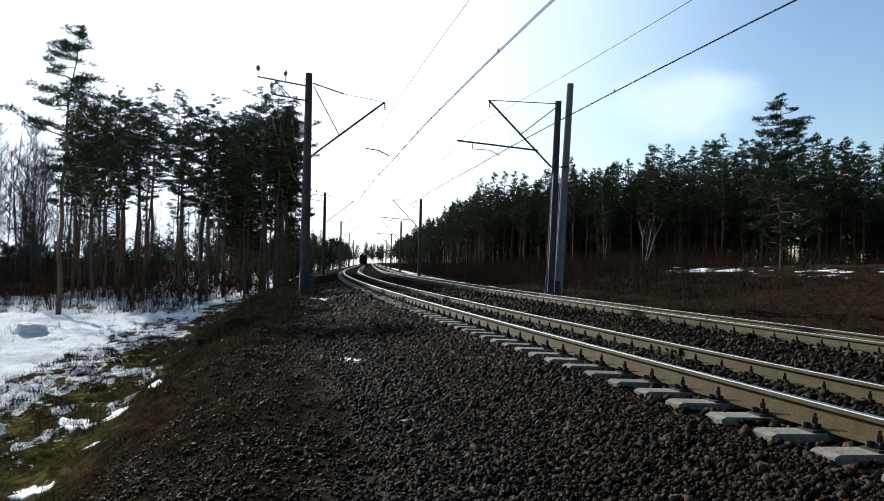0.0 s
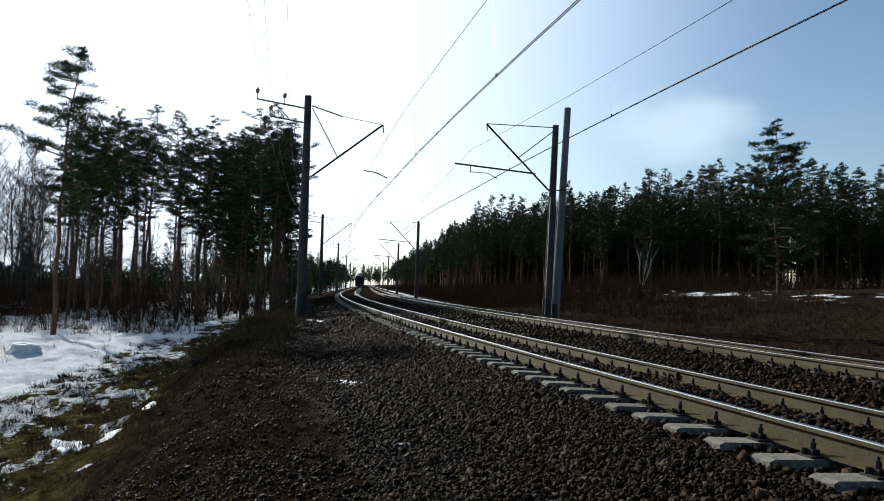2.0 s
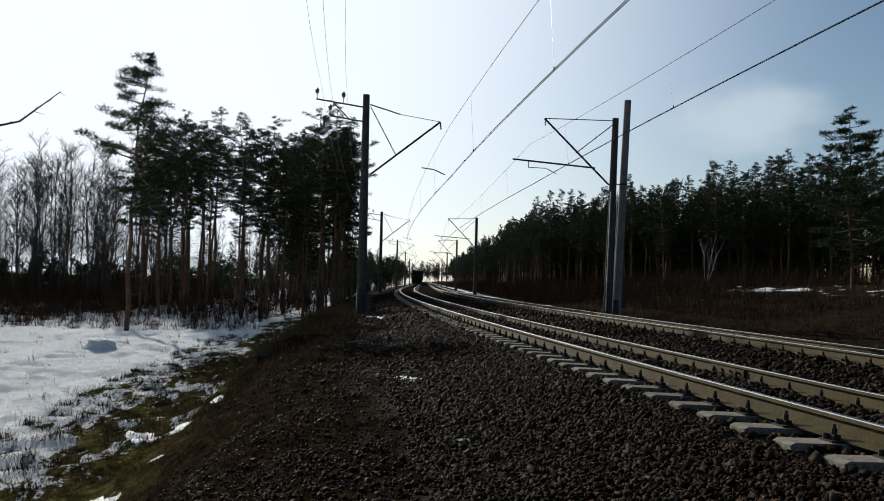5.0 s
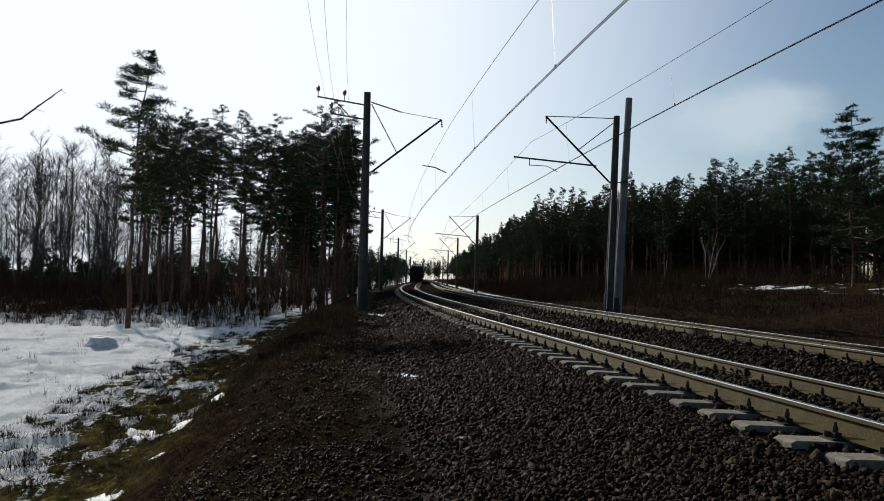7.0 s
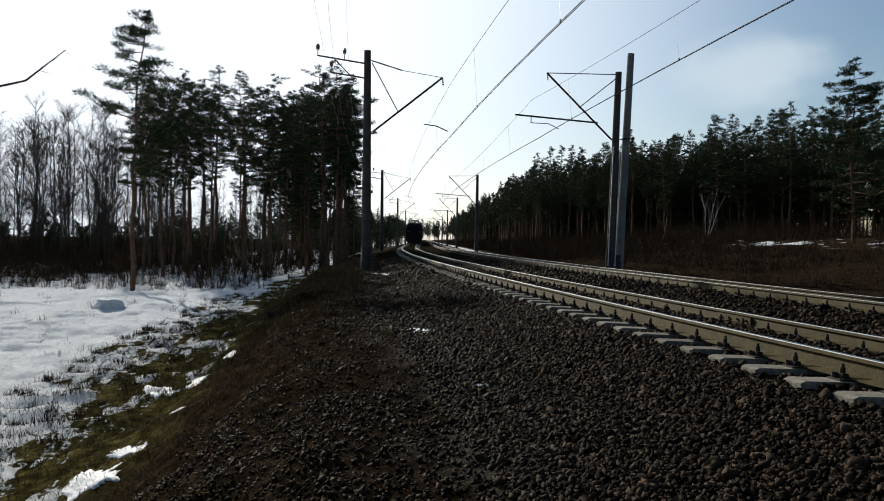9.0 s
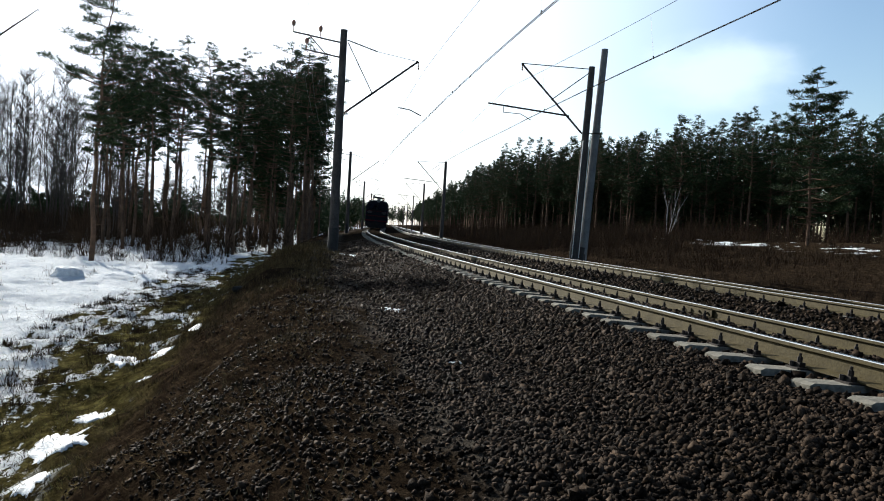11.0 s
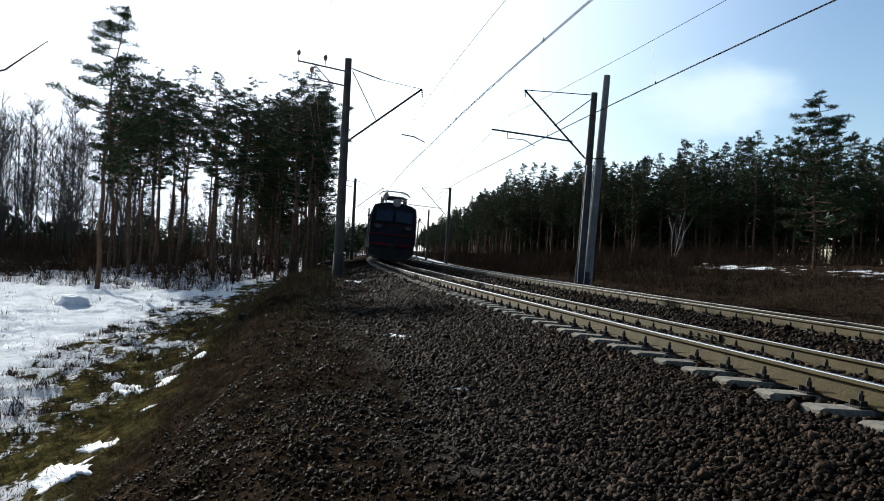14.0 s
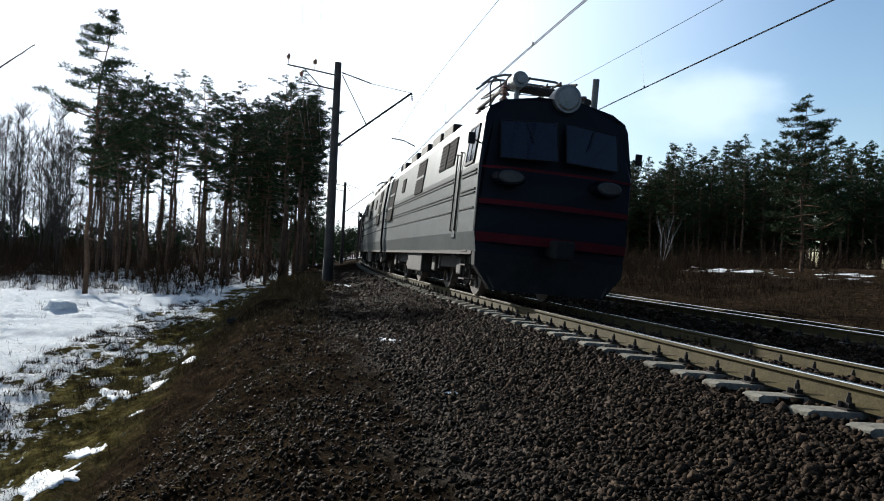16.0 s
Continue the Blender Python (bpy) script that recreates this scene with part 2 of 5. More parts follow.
def rod(bm, a, b, r0, r1=None, n=8, caps=True):
    """A tapered round bar from a to b."""
    a, b = Vector(a), Vector(b)
    r1 = r0 if r1 is None else r1
    d = (b - a)
    q = d.to_track_quat("Z", "Y").to_matrix()
    rings = []
    for c, r in ((a, r0), (b, r1)):
        rings.append([bm.verts.new(c + q @ Vector((r * math.cos(2 * math.pi * i / n), r * math.sin(2 * math.pi * i / n), 0))) for i in range(n)])
    for i in range(n):
        bm.faces.new((rings[0][i], rings[0][(i + 1) % n], rings[1][(i + 1) % n], rings[1][i]))
    if caps:
        bm.faces.new(rings[0][::-1])
        bm.faces.new(rings[1])
    return bm


def empty(name, m=None):
    ob = new(name)
    ob.empty_display_size = 0.3
    if m is not None:
        ob.matrix_basis = m
    return ob


def quick_mesh(name, verts, faces, mat):
    """Fast mesh from arrays of vertices and equal-sized faces."""
    me = bpy.data.meshes.new(name)
    n, k = faces.shape
    me.vertices.add(len(verts))
    me.vertices.foreach_set("co", verts.astype(np.float32).ravel())
    me.loops.add(n * k)
    me.loops.foreach_set("vertex_index", faces.astype(np.int32).ravel())
    me.polygons.add(n)
    me.polygons.foreach_set("loop_start", np.arange(0, n * k, k, dtype=np.int32))
    me.update(calc_edges=True)
    me.materials.append(mat)
    return me


# ---- ground ----
def graded(lo, hi, fine_lo, fine_hi, step, grow):
    mid = list(np.arange(fine_lo, fine_hi, step))
    a, d = fine_hi, step
    while a < hi:
        mid.append(a)
        d *= grow
        a += d
    mid.append(hi)
    a, d, low = fine_lo, step, []
    while a > lo:
        d *= grow
        a -= d
        low.append(max(a, lo))
    return np.array(sorted(low) + mid)


def ground():
    ss = graded(-150, 1500, -1, 42, 0.2, 1.06)
    oo = np.unique(np.concatenate([graded(-900, 340, -19.0, 9.0, 0.2, 1.1), np.array([x for x in PROFILE_O if x < 340])]))
    S, O = np.meshgrid(ss, oo, indexing="ij")
    X, Y, _ = line(S.ravel(), O.ravel())
    Z = relief(X, Y, O.ravel())
    n, m = S.shape
    idx = np.arange(n * m).reshape(n, m)
    faces = np.stack([idx[:-1, :-1], idx[:-1, 1:], idx[1:, 1:], idx[1:, :-1]], -1).reshape(-1, 4)
    ob = mesh_object("ground", np.stack([X, Y, Z], 1).tolist(), faces.tolist(), GROUND, smooth=True)
    for key, val in (("across", O.ravel()), ("along", S.ravel())):
        at = ob.data.attributes.new(key, "FLOAT", "POINT")
        at.data.foreach_set("value", val.astype(np.float32))
    return tagged(ob, "gravelly railway embankment, dry grass and patchy snow", "ground", kind="structure")


def ground_material():
    m = bpy.data.materials.new("ground")
    m.use_nodes = True
    n, l = m.node_tree.nodes, m.node_tree.links
    b = n["Principled BSDF"]
    b.inputs["Roughness"].default_value = 0.9
    b.inputs["Specular IOR Level"].default_value = 0.0
    co = n.new("ShaderNodeTexCoord")

    def tex(scale, detail=6, rough=0.6):
        t = n.new("ShaderNodeTexNoise")
        t.inputs["Scale"].default_value, t.inputs["Detail"].default_value, t.inputs["Roughness"].default_value = scale, detail, rough
        l.new(co.outputs["Object"], t.inputs["Vector"])
        return t.outputs["Fac"]

    def ramp(fac, *stops):
        r = n.new("ShaderNodeValToRGB")
        while len(r.color_ramp.elements) < len(stops):
            r.color_ramp.elements.new(0.5)
        for e, (p, c) in zip(r.color_ramp.elements, stops):
            e.position, e.color = p, (*c, 1) if len(c) == 3 else c
        l.new(fac, r.inputs[0])
        return r.outputs[0]

    def mix(fac, a, c):
        x = n.new("ShaderNodeMix")
        x.data_type = "RGBA"
        l.new(fac, x.inputs["Factor"])
        l.new(a, x.inputs[6])
        l.new(c, x.inputs[7])
        return x.outputs[2]

    def calc(op, a, c, clamp=False):
        x = n.new("ShaderNodeMath")
        x.operation, x.use_clamp = op, clamp
        for i, v in enumerate((a, c)):
            if isinstance(v, (int, float)):
                x.inputs[i].default_value = v
            else:
                l.new(v, x.inputs[i])
        return x.outputs[0]

    def between(v, lo, hi):
        x = n.new("ShaderNodeMapRange")
        x.inputs["From Min"].default_value, x.inputs["From Max"].default_value = lo, hi
        l.new(v, x.inputs["Value"])
        return x.outputs[0]

    at = n.new("ShaderNodeAttribute")
    at.attribute_name = "across"
    across = calc("ADD", at.outputs["Fac"], calc("MULTIPLY", calc("SUBTRACT", tex(0.8), 0.5), 2.0))
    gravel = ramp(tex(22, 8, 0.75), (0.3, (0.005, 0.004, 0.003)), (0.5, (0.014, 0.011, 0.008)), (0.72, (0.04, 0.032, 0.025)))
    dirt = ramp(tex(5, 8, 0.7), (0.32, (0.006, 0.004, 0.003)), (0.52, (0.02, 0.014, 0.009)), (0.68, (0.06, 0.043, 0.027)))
    grass = ramp(tex(3, 8, 0.75), (0.36, (0.01, 0.008, 0.004)), (0.5, (0.055, 0.046, 0.016)), (0.68, (0.17, 0.145, 0.055)))
    litter = ramp(tex(2, 8, 0.7), (0.3, (0.015, 0.01, 0.007)), (0.7, (0.05, 0.035, 0.022)))
    snow = ramp(tex(6, 6), (0.3, (0.6, 0.63, 0.66)), (0.6, (0.78, 0.79, 0.79)))
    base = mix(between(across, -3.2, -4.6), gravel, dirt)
    base = mix(between(across, -6.7, -7.5), base, grass)
    base = mix(between(across, -16, -24), base, litter)
    base = mix(between(across, 6.8, 8.0), base, dirt)
    base = mix(between(across, 30, 45), base, litter)
    far_along = n.new("ShaderNodeAttribute")
    far_along.attribute_name = "along"
    streak = n.new("ShaderNodeCombineXYZ")      # patches run lengthwise along the foot of the bank
    l.new(calc("MULTIPLY", far_along.outputs["Fac"], 0.4), streak.inputs[0])
    l.new(at.outputs["Fac"], streak.inputs[1])

    def long_tex(scale, detail, rough):
        t = n.new("ShaderNodeTexNoise")
        t.inputs["Scale"].default_value, t.inputs["Detail"].default_value, t.inputs["Roughness"].default_value = scale, detail, rough
        l.new(streak.outputs[0], t.inputs["Vector"])
        return t.outputs["Fac"]
    path = calc("MULTIPLY", calc("MULTIPLY", between(across, -4.3, -3.9), between(across, -2.9, -3.3)), between(long_tex(1.6, 6, 0.6), 0.44, 0.54))
    base = mix(path, base, ramp(tex(40, 6, 0.7), (0.3, (0.02, 0.017, 0.014)), (0.5, (0.06, 0.052, 0.043)), (0.7, (0.13, 0.115, 0.095))))
    ragged = calc("ADD", calc("ADD", calc("MULTIPLY", long_tex(0.9, 8, 0.6), 0.5), calc("MULTIPLY", long_tex(3.2, 8, 0.65), 0.35)), calc("MULTIPLY", tex(11, 6, 0.6), 0.15))
    deep = calc("MULTIPLY", between(across, -8.4, -11.5), between(across, -44, -30))
    cover = calc("MULTIPLY", between(calc("ADD", ragged, calc("MULTIPLY", deep, 0.17)), 0.535, 0.555), calc("MULTIPLY", between(across, -7.2, -7.7), between(across, -60, -40)))
    right = calc("MULTIPLY", between(tex(0.45, 6), 0.47, 0.49), calc("MULTIPLY", between(across, 8.8, 9.3), between(across, 11.0, 10.4)))
    glade = calc("MULTIPLY", between(tex(0.35, 8, 0.65), 0.55, 0.57), calc("MULTIPLY", between(across, 27.0, 28.5), between(across, 36.0, 34.0)))
    right = calc("MAXIMUM", right, glade)
    cover = calc("MAXIMUM", cover, right)
    l.new(mix(cover, base, snow), b.inputs["Base Color"])
    bump = n.new("ShaderNodeBump")
    bump.inputs["Strength"].default_value, bump.inputs["Distance"].default_value = 1.0, 0.09
    l.new(calc("ADD", calc("ADD", tex(14, 8, 0.75), calc("MULTIPLY", tex(3.5, 8, 0.7), 1.4)), calc("MULTIPLY", cover, 0.5)), bump.inputs["Height"])
    l.new(bump.outputs[0], b.inputs["Normal"])
    return m


GROUND = ground_material()
ground()


# ---- rails and sleepers ----
def rail(name, o, z, parent, s0=-60.0, s1=520.0):
    """One rail swept along the line, head on top at z."""
    shape = [(-0.075, -0.18), (0.075, -0.18), (0.075, -0.165), (0.012, -0.145), (0.010, -0.05), (0.037, -0.035), (0.037, -0.006), (0.03, 0.0), (-0.03, 0.0), (-0.037, -0.006), (-0.037, -0.035), (-0.010, -0.05), (-0.012, -0.145), (-0.075, -0.165)]
    ss = np.concatenate([np.arange(s0, 60, 1.0), np.arange(60, s1, 4.0)])
    lean = math.radians(CANT_DEG)
    verts, faces = [], []
    for s in ss:
        for a, b_ in shape:
            x, y, _t = line(s, o + a * math.cos(lean) + b_ * math.sin(lean))
            verts.append((float(x), float(y), z + b_ - a * math.sin(lean)))
    k = len(shape)
    for i in range(len(ss) - 1):
        for j in range(k):
            faces.append((i * k + j, i * k + (j + 1) % k, (i + 1) * k + (j + 1) % k, (i + 1) * k + j))
    ob = mesh_object(name, verts, faces, [RAIL_SIDE, RAIL_HEAD], parent)
    mats = [1 if j in (6, 7, 8) else 0 for i in range(len(ss) - 1) for j in range(k)]
    ob.data.polygons.foreach_set("material_index", mats)
    return ob


def finish(name, bm, mat):
    """Turns a bmesh into mesh data that several objects share."""
    bmesh.ops.recalc_face_normals(bm, faces=bm.faces)
    me = bpy.data.meshes.new(name)
    bm.to_mesh(me)
    bm.free()
    me.materials.append(mat)
    return me


def sleeper_mesh():
    bm = bmesh.new()
    w, d = 1.35, 0.13
    prof = [(-w, -0.02), (-w + 0.04, 0.0), (-0.55, 0.0), (-0.35, -0.06), (0.35, -0.06), (0.55, 0.0), (w - 0.04, 0.0), (w, -0.02)]
    k = len(prof)
    top_l = [bm.verts.new((x, -d + 0.03, z)) for x, z in prof]
    top_r = [bm.verts.new((x, d - 0.03, z)) for x, z in prof]
    bot_l = [bm.verts.new((x, -d - 0.01, -0.2)) for x, z in prof]
    bot_r = [bm.verts.new((x, d + 0.01, -0.2)) for x, z in prof]
    for i in range(k - 1):
        bm.faces.new((top_l[i], top_l[i + 1], top_r[i + 1], top_r[i]))
        bm.faces.new((bot_l[i], bot_l[i + 1], top_l[i + 1], top_l[i]))
        bm.faces.new((top_r[i], top_r[i + 1], bot_r[i + 1], bot_r[i]))
    for i in (0, k - 1):
        bm.faces.new((top_l[i], top_r[i], bot_r[i], bot_l[i]))
    return finish("sleeper", bm, CONCRETE)


def fastening_mesh():
    """Base plate with two tall clip bolts and two low screws round a rail's foot."""
    bm = bmesh.new()
    box(bm, -0.19, 0.19, -0.07, 0.07, 0.0, 0.016)
    for sx in (-1, 1):
        box(bm, sx * 0.115 - 0.03, sx * 0.115 + 0.03, -0.035, 0.035, 0.012, 0.055)
        rod(bm, (sx * 0.115, 0, 0.05), (sx * 0.115, 0, 0.1), 0.023, 0.021, 6)
        rod(bm, (sx * 0.115, 0, 0.09), (sx * 0.115, 0, 0.13), 0.012, 0.012, 5)
        rod(bm, (sx * 0.165, 0.03, 0.01), (sx * 0.165, 0.03, 0.06), 0.02, 0.018, 6)
    return finish("fastening", bm, DARK_IRON)


def joint_bar(s, o, z, parent):
    """Fishplates with bolts on both sides of a rail joint."""
    bm = bmesh.new()
    for sx in (-1, 1):
        box(bm, sx * 0.035 - 0.014, sx * 0.035 + 0.014, -0.4, 0.4, -0.14, -0.05)
        for k in range(4):
            y = -0.3 + 0.2 * k
            rod(bm, (sx * 0.04, y, -0.095), (sx * 0.075, y, -0.095), 0.018, 0.018, 6)
    ob = part("joint_bar", bm, RAIL_SIDE, parent)
    ob.matrix_basis = along(s, o, z, CANT_DEG)


SLEEPER, FASTENING, PITCH = sleeper_mesh(), fastening_mesh(), 0.5435


def track(name, o, z, label, count, first):
    top = tagged(empty(name), label, "railway track", "railway tracks")
    rail("rail", o - GAUGE / 2, z, top)
    rail("rail", o + GAUGE / 2, z - CANT, top)
    verts, faces = [], []
    for i in range(count + 260):
        s = first + i * PITCH
        seat = along(s, o, z - CANT / 2 - 0.192, CANT_DEG) @ pose(0, 0, 0, 0, 0, random.uniform(-0.8, 0.8))
        if i < count:
            ob = new("sleeper", SLEEPER)
            ob.matrix_basis, ob.parent = seat, top
            for sx in (-1, 1):
                fs = new("fastening", FASTENING)
                fs.matrix_basis, fs.parent = seat @ pose(sx * GAUGE / 2, 0, 0), top
        else:
            b0 = len(verts)
            verts += [seat @ v.co for v in SLEEPER.vertices]
            faces += [[b0 + j for j in p.vertices] for p in SLEEPER.polygons]
    tagged(mesh_object("far_sleepers", verts, faces, CONCRETE, top), kind="stuff")
    return top


near = track("railway_track", 0.0, 0.0, "near railway track with rusty rails on concrete sleepers", 140, 0.14 - 8 * PITCH)
joint_bar(10.25, GAUGE / 2, -CANT, near)
joint_bar(22.5, -GAUGE / 2, 0.0, near)
track("railway_track", TRACK2, Z2, "second railway track with rusty rails on concrete sleepers", 140, 0.3)


# ---- masts and wires ----
def post(bm, base, top, r0, r1):
    rod(bm, base, top, r0, r1, 14)


def insulator(name, parent, a, b, r=0.05):
    """A string of porcelain bells between a and b."""
    bm = bmesh.new()
    a, b = Vector(a), Vector(b)
    n = 4
    for i in range(n):
        rod(bm, a.lerp(b, i / n), a.lerp(b, (i + 0.55) / n), r, r * 0.45, 8)
        rod(bm, a.lerp(b, (i + 0.5) / n), a.lerp(b, (i + 1) / n), r * 0.3, r * 0.3, 6)
    return part(name, bm, PORCELAIN, parent)


def bar(name, parent, a, b, r, mat=None, r1=None):
    bm = bmesh.new()
    rod(bm, a, b, r, r1, 7)
    return part(name, bm, mat or DARK_IRON, parent)


def mast_left(s, o, z0, height, field_arms=True):
    """Mast with a cantilever over the near track; x runs towards the track."""
    top = empty("catenary_mast", along(s, o, z0))
    bm = bmesh.new()
    post(bm, (0, 0, -0.6), (-0.02, 0, height), 0.23, 0.15)
    shaft = part("post", bm, OLD_CONCRETE, top)
    bm = bmesh.new()
    post(bm, (0, 0, -0.3), (0, 0, 1.0), 0.236, 0.228)
    part("base_coating", bm, BITUMEN, shaft, "black bitumen-coated foot")
    tip = (3.3, 0, 8.57)
    bar("strut", top, (0.28, 0, 6.12), tip, 0.045)
    insulator("strut_insulator", top, (0.1, 0, 6.0), (0.35, 0, 6.17), 0.07)
    bar("tie_rod", top, (0.15, 0, 9.2), (1.5, 0, 8.82), 0.028)
    bar("tie_wire", top, (1.5, 0, 8.82), tip, 0.013)
    bar("brace", top, (0.18, 0, 9.1), (1.35, 0, 6.98), 0.022)
    bar("steady_arm", top, (3.05, 0, 6.42), (3.56, 0, 6.2), 0.025)
    bar("steady_tube", top, (2.5, 0, 6.48), (3.05, 0, 6.42), 0.025)
    insulator("hanger_insulator", top, (3.3, 0, 8.52), (3.33, 0, 8.2), 0.05)
    if field_arms:
        bar("cross_arm", top, (-0.1, 0, 9.06), (-2.2, 0, 9.33), 0.035)
        bar("cross_arm", top, (-0.1, 0, 8.42), (-1.6, 0, 8.62), 0.035)
        bar("arm_brace", top, (-1.55, 0, 9.3), (-0.75, 0, 8.5), 0.025)
        for x, z in ((-2.17, 9.33), (-1.02, 9.2), (-1.58, 8.62)):
            bm = bmesh.new()
            rod(bm, (x, 0, z), (x, 0, z + 0.3), 0.018, 0.018, 6)
            rod(bm, (x, 0, z + 0.26), (x, 0, z + 0.42), 0.075, 0.095, 9)
            rod(bm, (x, 0, z + 0.42), (x, 0, z + 0.5), 0.07, 0.04, 9)
            part("pin_insulator", bm, PORCELAIN, top)
    return tagged(top, "weathered concrete mast with an angled cantilever and line arms", "catenary mast", "catenary masts")


def mast_right(s, o, z0, height, twin=False):
    """Mast over the second track; x runs away from the tracks."""
    top = empty("catenary_mast", along(s, o, z0))
    lean = 0.32 if twin else 0.05
    bm = bmesh.new()
    post(bm, (0, 0, -0.6), (lean, 0, height), 0.23, 0.16)
    shaft = part("post", bm, OLD_CONCRETE, top)
    bm = bmesh.new()
    post(bm, (0, 0, -0.3), (0.01, 0, 1.0), 0.236, 0.228)
    part("base_coating", bm, BITUMEN, shaft, "black bitumen-coated foot")
    for sx in (-0.16, 0.2) if twin else ():
        bar("earth_strip", shaft, (sx, -0.19, 0.2), (sx + lean * 0.62, -0.17, height * 0.62), 0.02, PALE_STEEL)
    x0 = lean
    tip = (-3.41, 0, height - 0.17)
    bar("strut", top, (x0 - 0.35, 0, height - 3.41), tip, 0.05)
    insulator("strut_insulator", top, (x0 - 0.08, 0, height - 3.61), (x0 - 0.38, 0, height - 3.38), 0.07)
    bar("tie_rod", top, (x0, 0, height - 0.12), tip, 0.024)
    bar("brace", top, (x0 - 0.1, 0, height - 0.3), (-1.75, 0, height - 1.88), 0.025)
    bar("registration_tube", top, (-0.75, 0, height - 2.6), (-5.02, 0, height - 2.31), 0.045)
    bar("drop_bracket", top, (-4.2, 0, height - 2.36), (-4.2, 0, height - 2.72), 0.022)
    bar("steady_arm", top, (-4.2, 0, height - 2.7), (-3.3, 0, height - 2.72), 0.02)
    bar("steady_arm", top, (-3.3, 0, height - 2.72), (-2.75, 0, height - 2.98), 0.02)
    insulator("hanger_insulator", top, (-3.38, 0, height - 0.2), (-3.36, 0, height - 0.55), 0.05)
    return tagged(top, "dark weathered mast with cantilever and registration tube", "catenary mast", "catenary masts")


def anchor_mast(s, o, z0, height, lean):
    top = empty("anchor_mast", along(s, o, z0))
    bm = bmesh.new()
    post(bm, (0, 0, -0.6), (lean, 0, height), 0.23, 0.17)
    shaft = part("post", bm, MAST_CONCRETE, top)
    bm = bmesh.new()
    post(bm, (0, 0, -0.3), (0.02, 0, 0.75), 0.236, 0.23)
    part("base_coating", bm, BITUMEN, shaft, "black bitumen-coated foot")
    bm = bmesh.new()
    rod(bm, (lean * 0.6, 0, height * 0.6), (lean * 0.6, 0, height * 0.6 + 0.08), 0.22, 0.22, 14)
    rod(bm, (lean * 0.6, 0, height * 0.6 + 0.04), (lean * 0.6 - 0.45, 0, height * 0.6 + 0.04), 0.03, 0.03, 6)
    part("clamp", bm, DARK_IRON, top)
    return tagged(top, "tall pale concrete anchor mast beside a darker mast", "catenary mast", "catenary masts")


LEFT_S = [-20.0, 32.6, 84.9, 142.2, 202.5, 262.0, 322.0]
RIGHT_S = [-16.0, 36.3, 87.6, 135.0, 191.3, 246.6, 306.0]
for i, s_ in enumerate(LEFT_S):
    mast_left(s_, -3.54 if i < 2 else -3.23, -0.5, 9.62 if i < 2 else 9.45)
for i, s_ in enumerate(RIGHT_S):
    mast_right(s_, 8.88 if i == 1 else 8.12, -0.55, 10.06 if i == 1 else 9.34, i == 1)
anchor_mast(36.6, 9.43, -0.55, 11.1, 0.52)


def wire(name, pts_, r, label, mat=None, parent=None):
    bm = bmesh.new()
    rings = []
    for i, p in enumerate(pts_):
        a, b_ = Vector(pts_[max(0, i - 1)]), Vector(pts_[min(len(pts_) - 1, i + 1)])
        q = (b_ - a).to_track_quat("Z", "Y").to_matrix()
        rings.append([bm.verts.new(Vector(p) + q @ Vector((r * math.cos(2.094 * k), r * math.sin(2.094 * k), 0))) for k in range(3)])
    for u, v in zip(rings, rings[1:]):
        for k in range(3):
            bm.faces.new((u[k], u[(k + 1) % 3], v[(k + 1) % 3], v[k]))
    if parent:
        return part(name, bm, mat or WIRE, parent)
    me = finish(name, bm, mat or WIRE)
    return tagged(new(name, me), label, "wire")


def at3(s, o, z):
    x, y, _t = line(s, o)
    return (float(x), float(y), z)


def catenary(supports, o, z_con, z_mes, sag, label):
    """Contact wire, carrying wire and droppers over one track."""
    top = tagged(empty("overhead_line"), label, "overhead line", "overhead lines")
    zig = 0.25
    con, mes, con2 = [], [], []
    for i in range(len(supports) - 1):
        a, b_ = supports[i], supports[i + 1]
        for k in range(14):
            u = k / 14
            side = zig * (1 - 2 * u) * (1 if i % 2 else -1)
            s = a + (b_ - a) * u
            con.append(at3(s, o + side, z_con))
            con2.append(at3(s, o + side + 0.045, z_con + 0.004))
            mes.append(at3(s, o + side * 0.5, z_mes - sag * 4 * u * (1 - u)))
        for u in (0.12, 0.31, 0.5, 0.69, 0.88):
            side = zig * (1 - 2 * u) * (1 if i % 2 else -1)
            s = a + (b_ - a) * u
            bm = bmesh.new()
            zt = z_mes - sag * 4 * u * (1 - u)
            rod(bm, at3(s, o + side * 0.5, zt), at3(s - 0.25, o + side, z_con), 0.004, 0.004, 3)
            rod(bm, at3(s - 0.25, o + side, z_con - 0.03), at3(s - 0.25, o + side, z_con + 0.05), 0.02, 0.02, 5)
            part("dropper", bm, WIRE, top)
    wire("contact_wire", con, 0.011, "", RUST_WIRE, top)
    wire("contact_wire", con2, 0.011, "", RUST_WIRE, top)
    wire("carrying_wire", mes, 0.009, "", WIRE, top)
    return top


catenary(LEFT_S, 0.0, 5.62, 7.82, 0.28, "twin contact wire and carrying wire over the near track")
catenary(RIGHT_S, TRACK2, 5.95, 8.0, 0.9, "contact and carrying wire over the second track")
for dx, z_ in ((-2.12, 9.4), (-1.02, 9.28), (-1.58, 8.6)):
    pts_ = []
    for a, b_ in zip(LEFT_S, LEFT_S[1:4]):
        for k in range(12):
            u = k / 12
            pts_.append(at3(a + (b_ - a) * u, -3.4 + dx, z_ - 0.9 * 4 * u * (1 - u)))
    wire("line_wire", pts_, 0.006, "thin grey line wire strung along the masts")


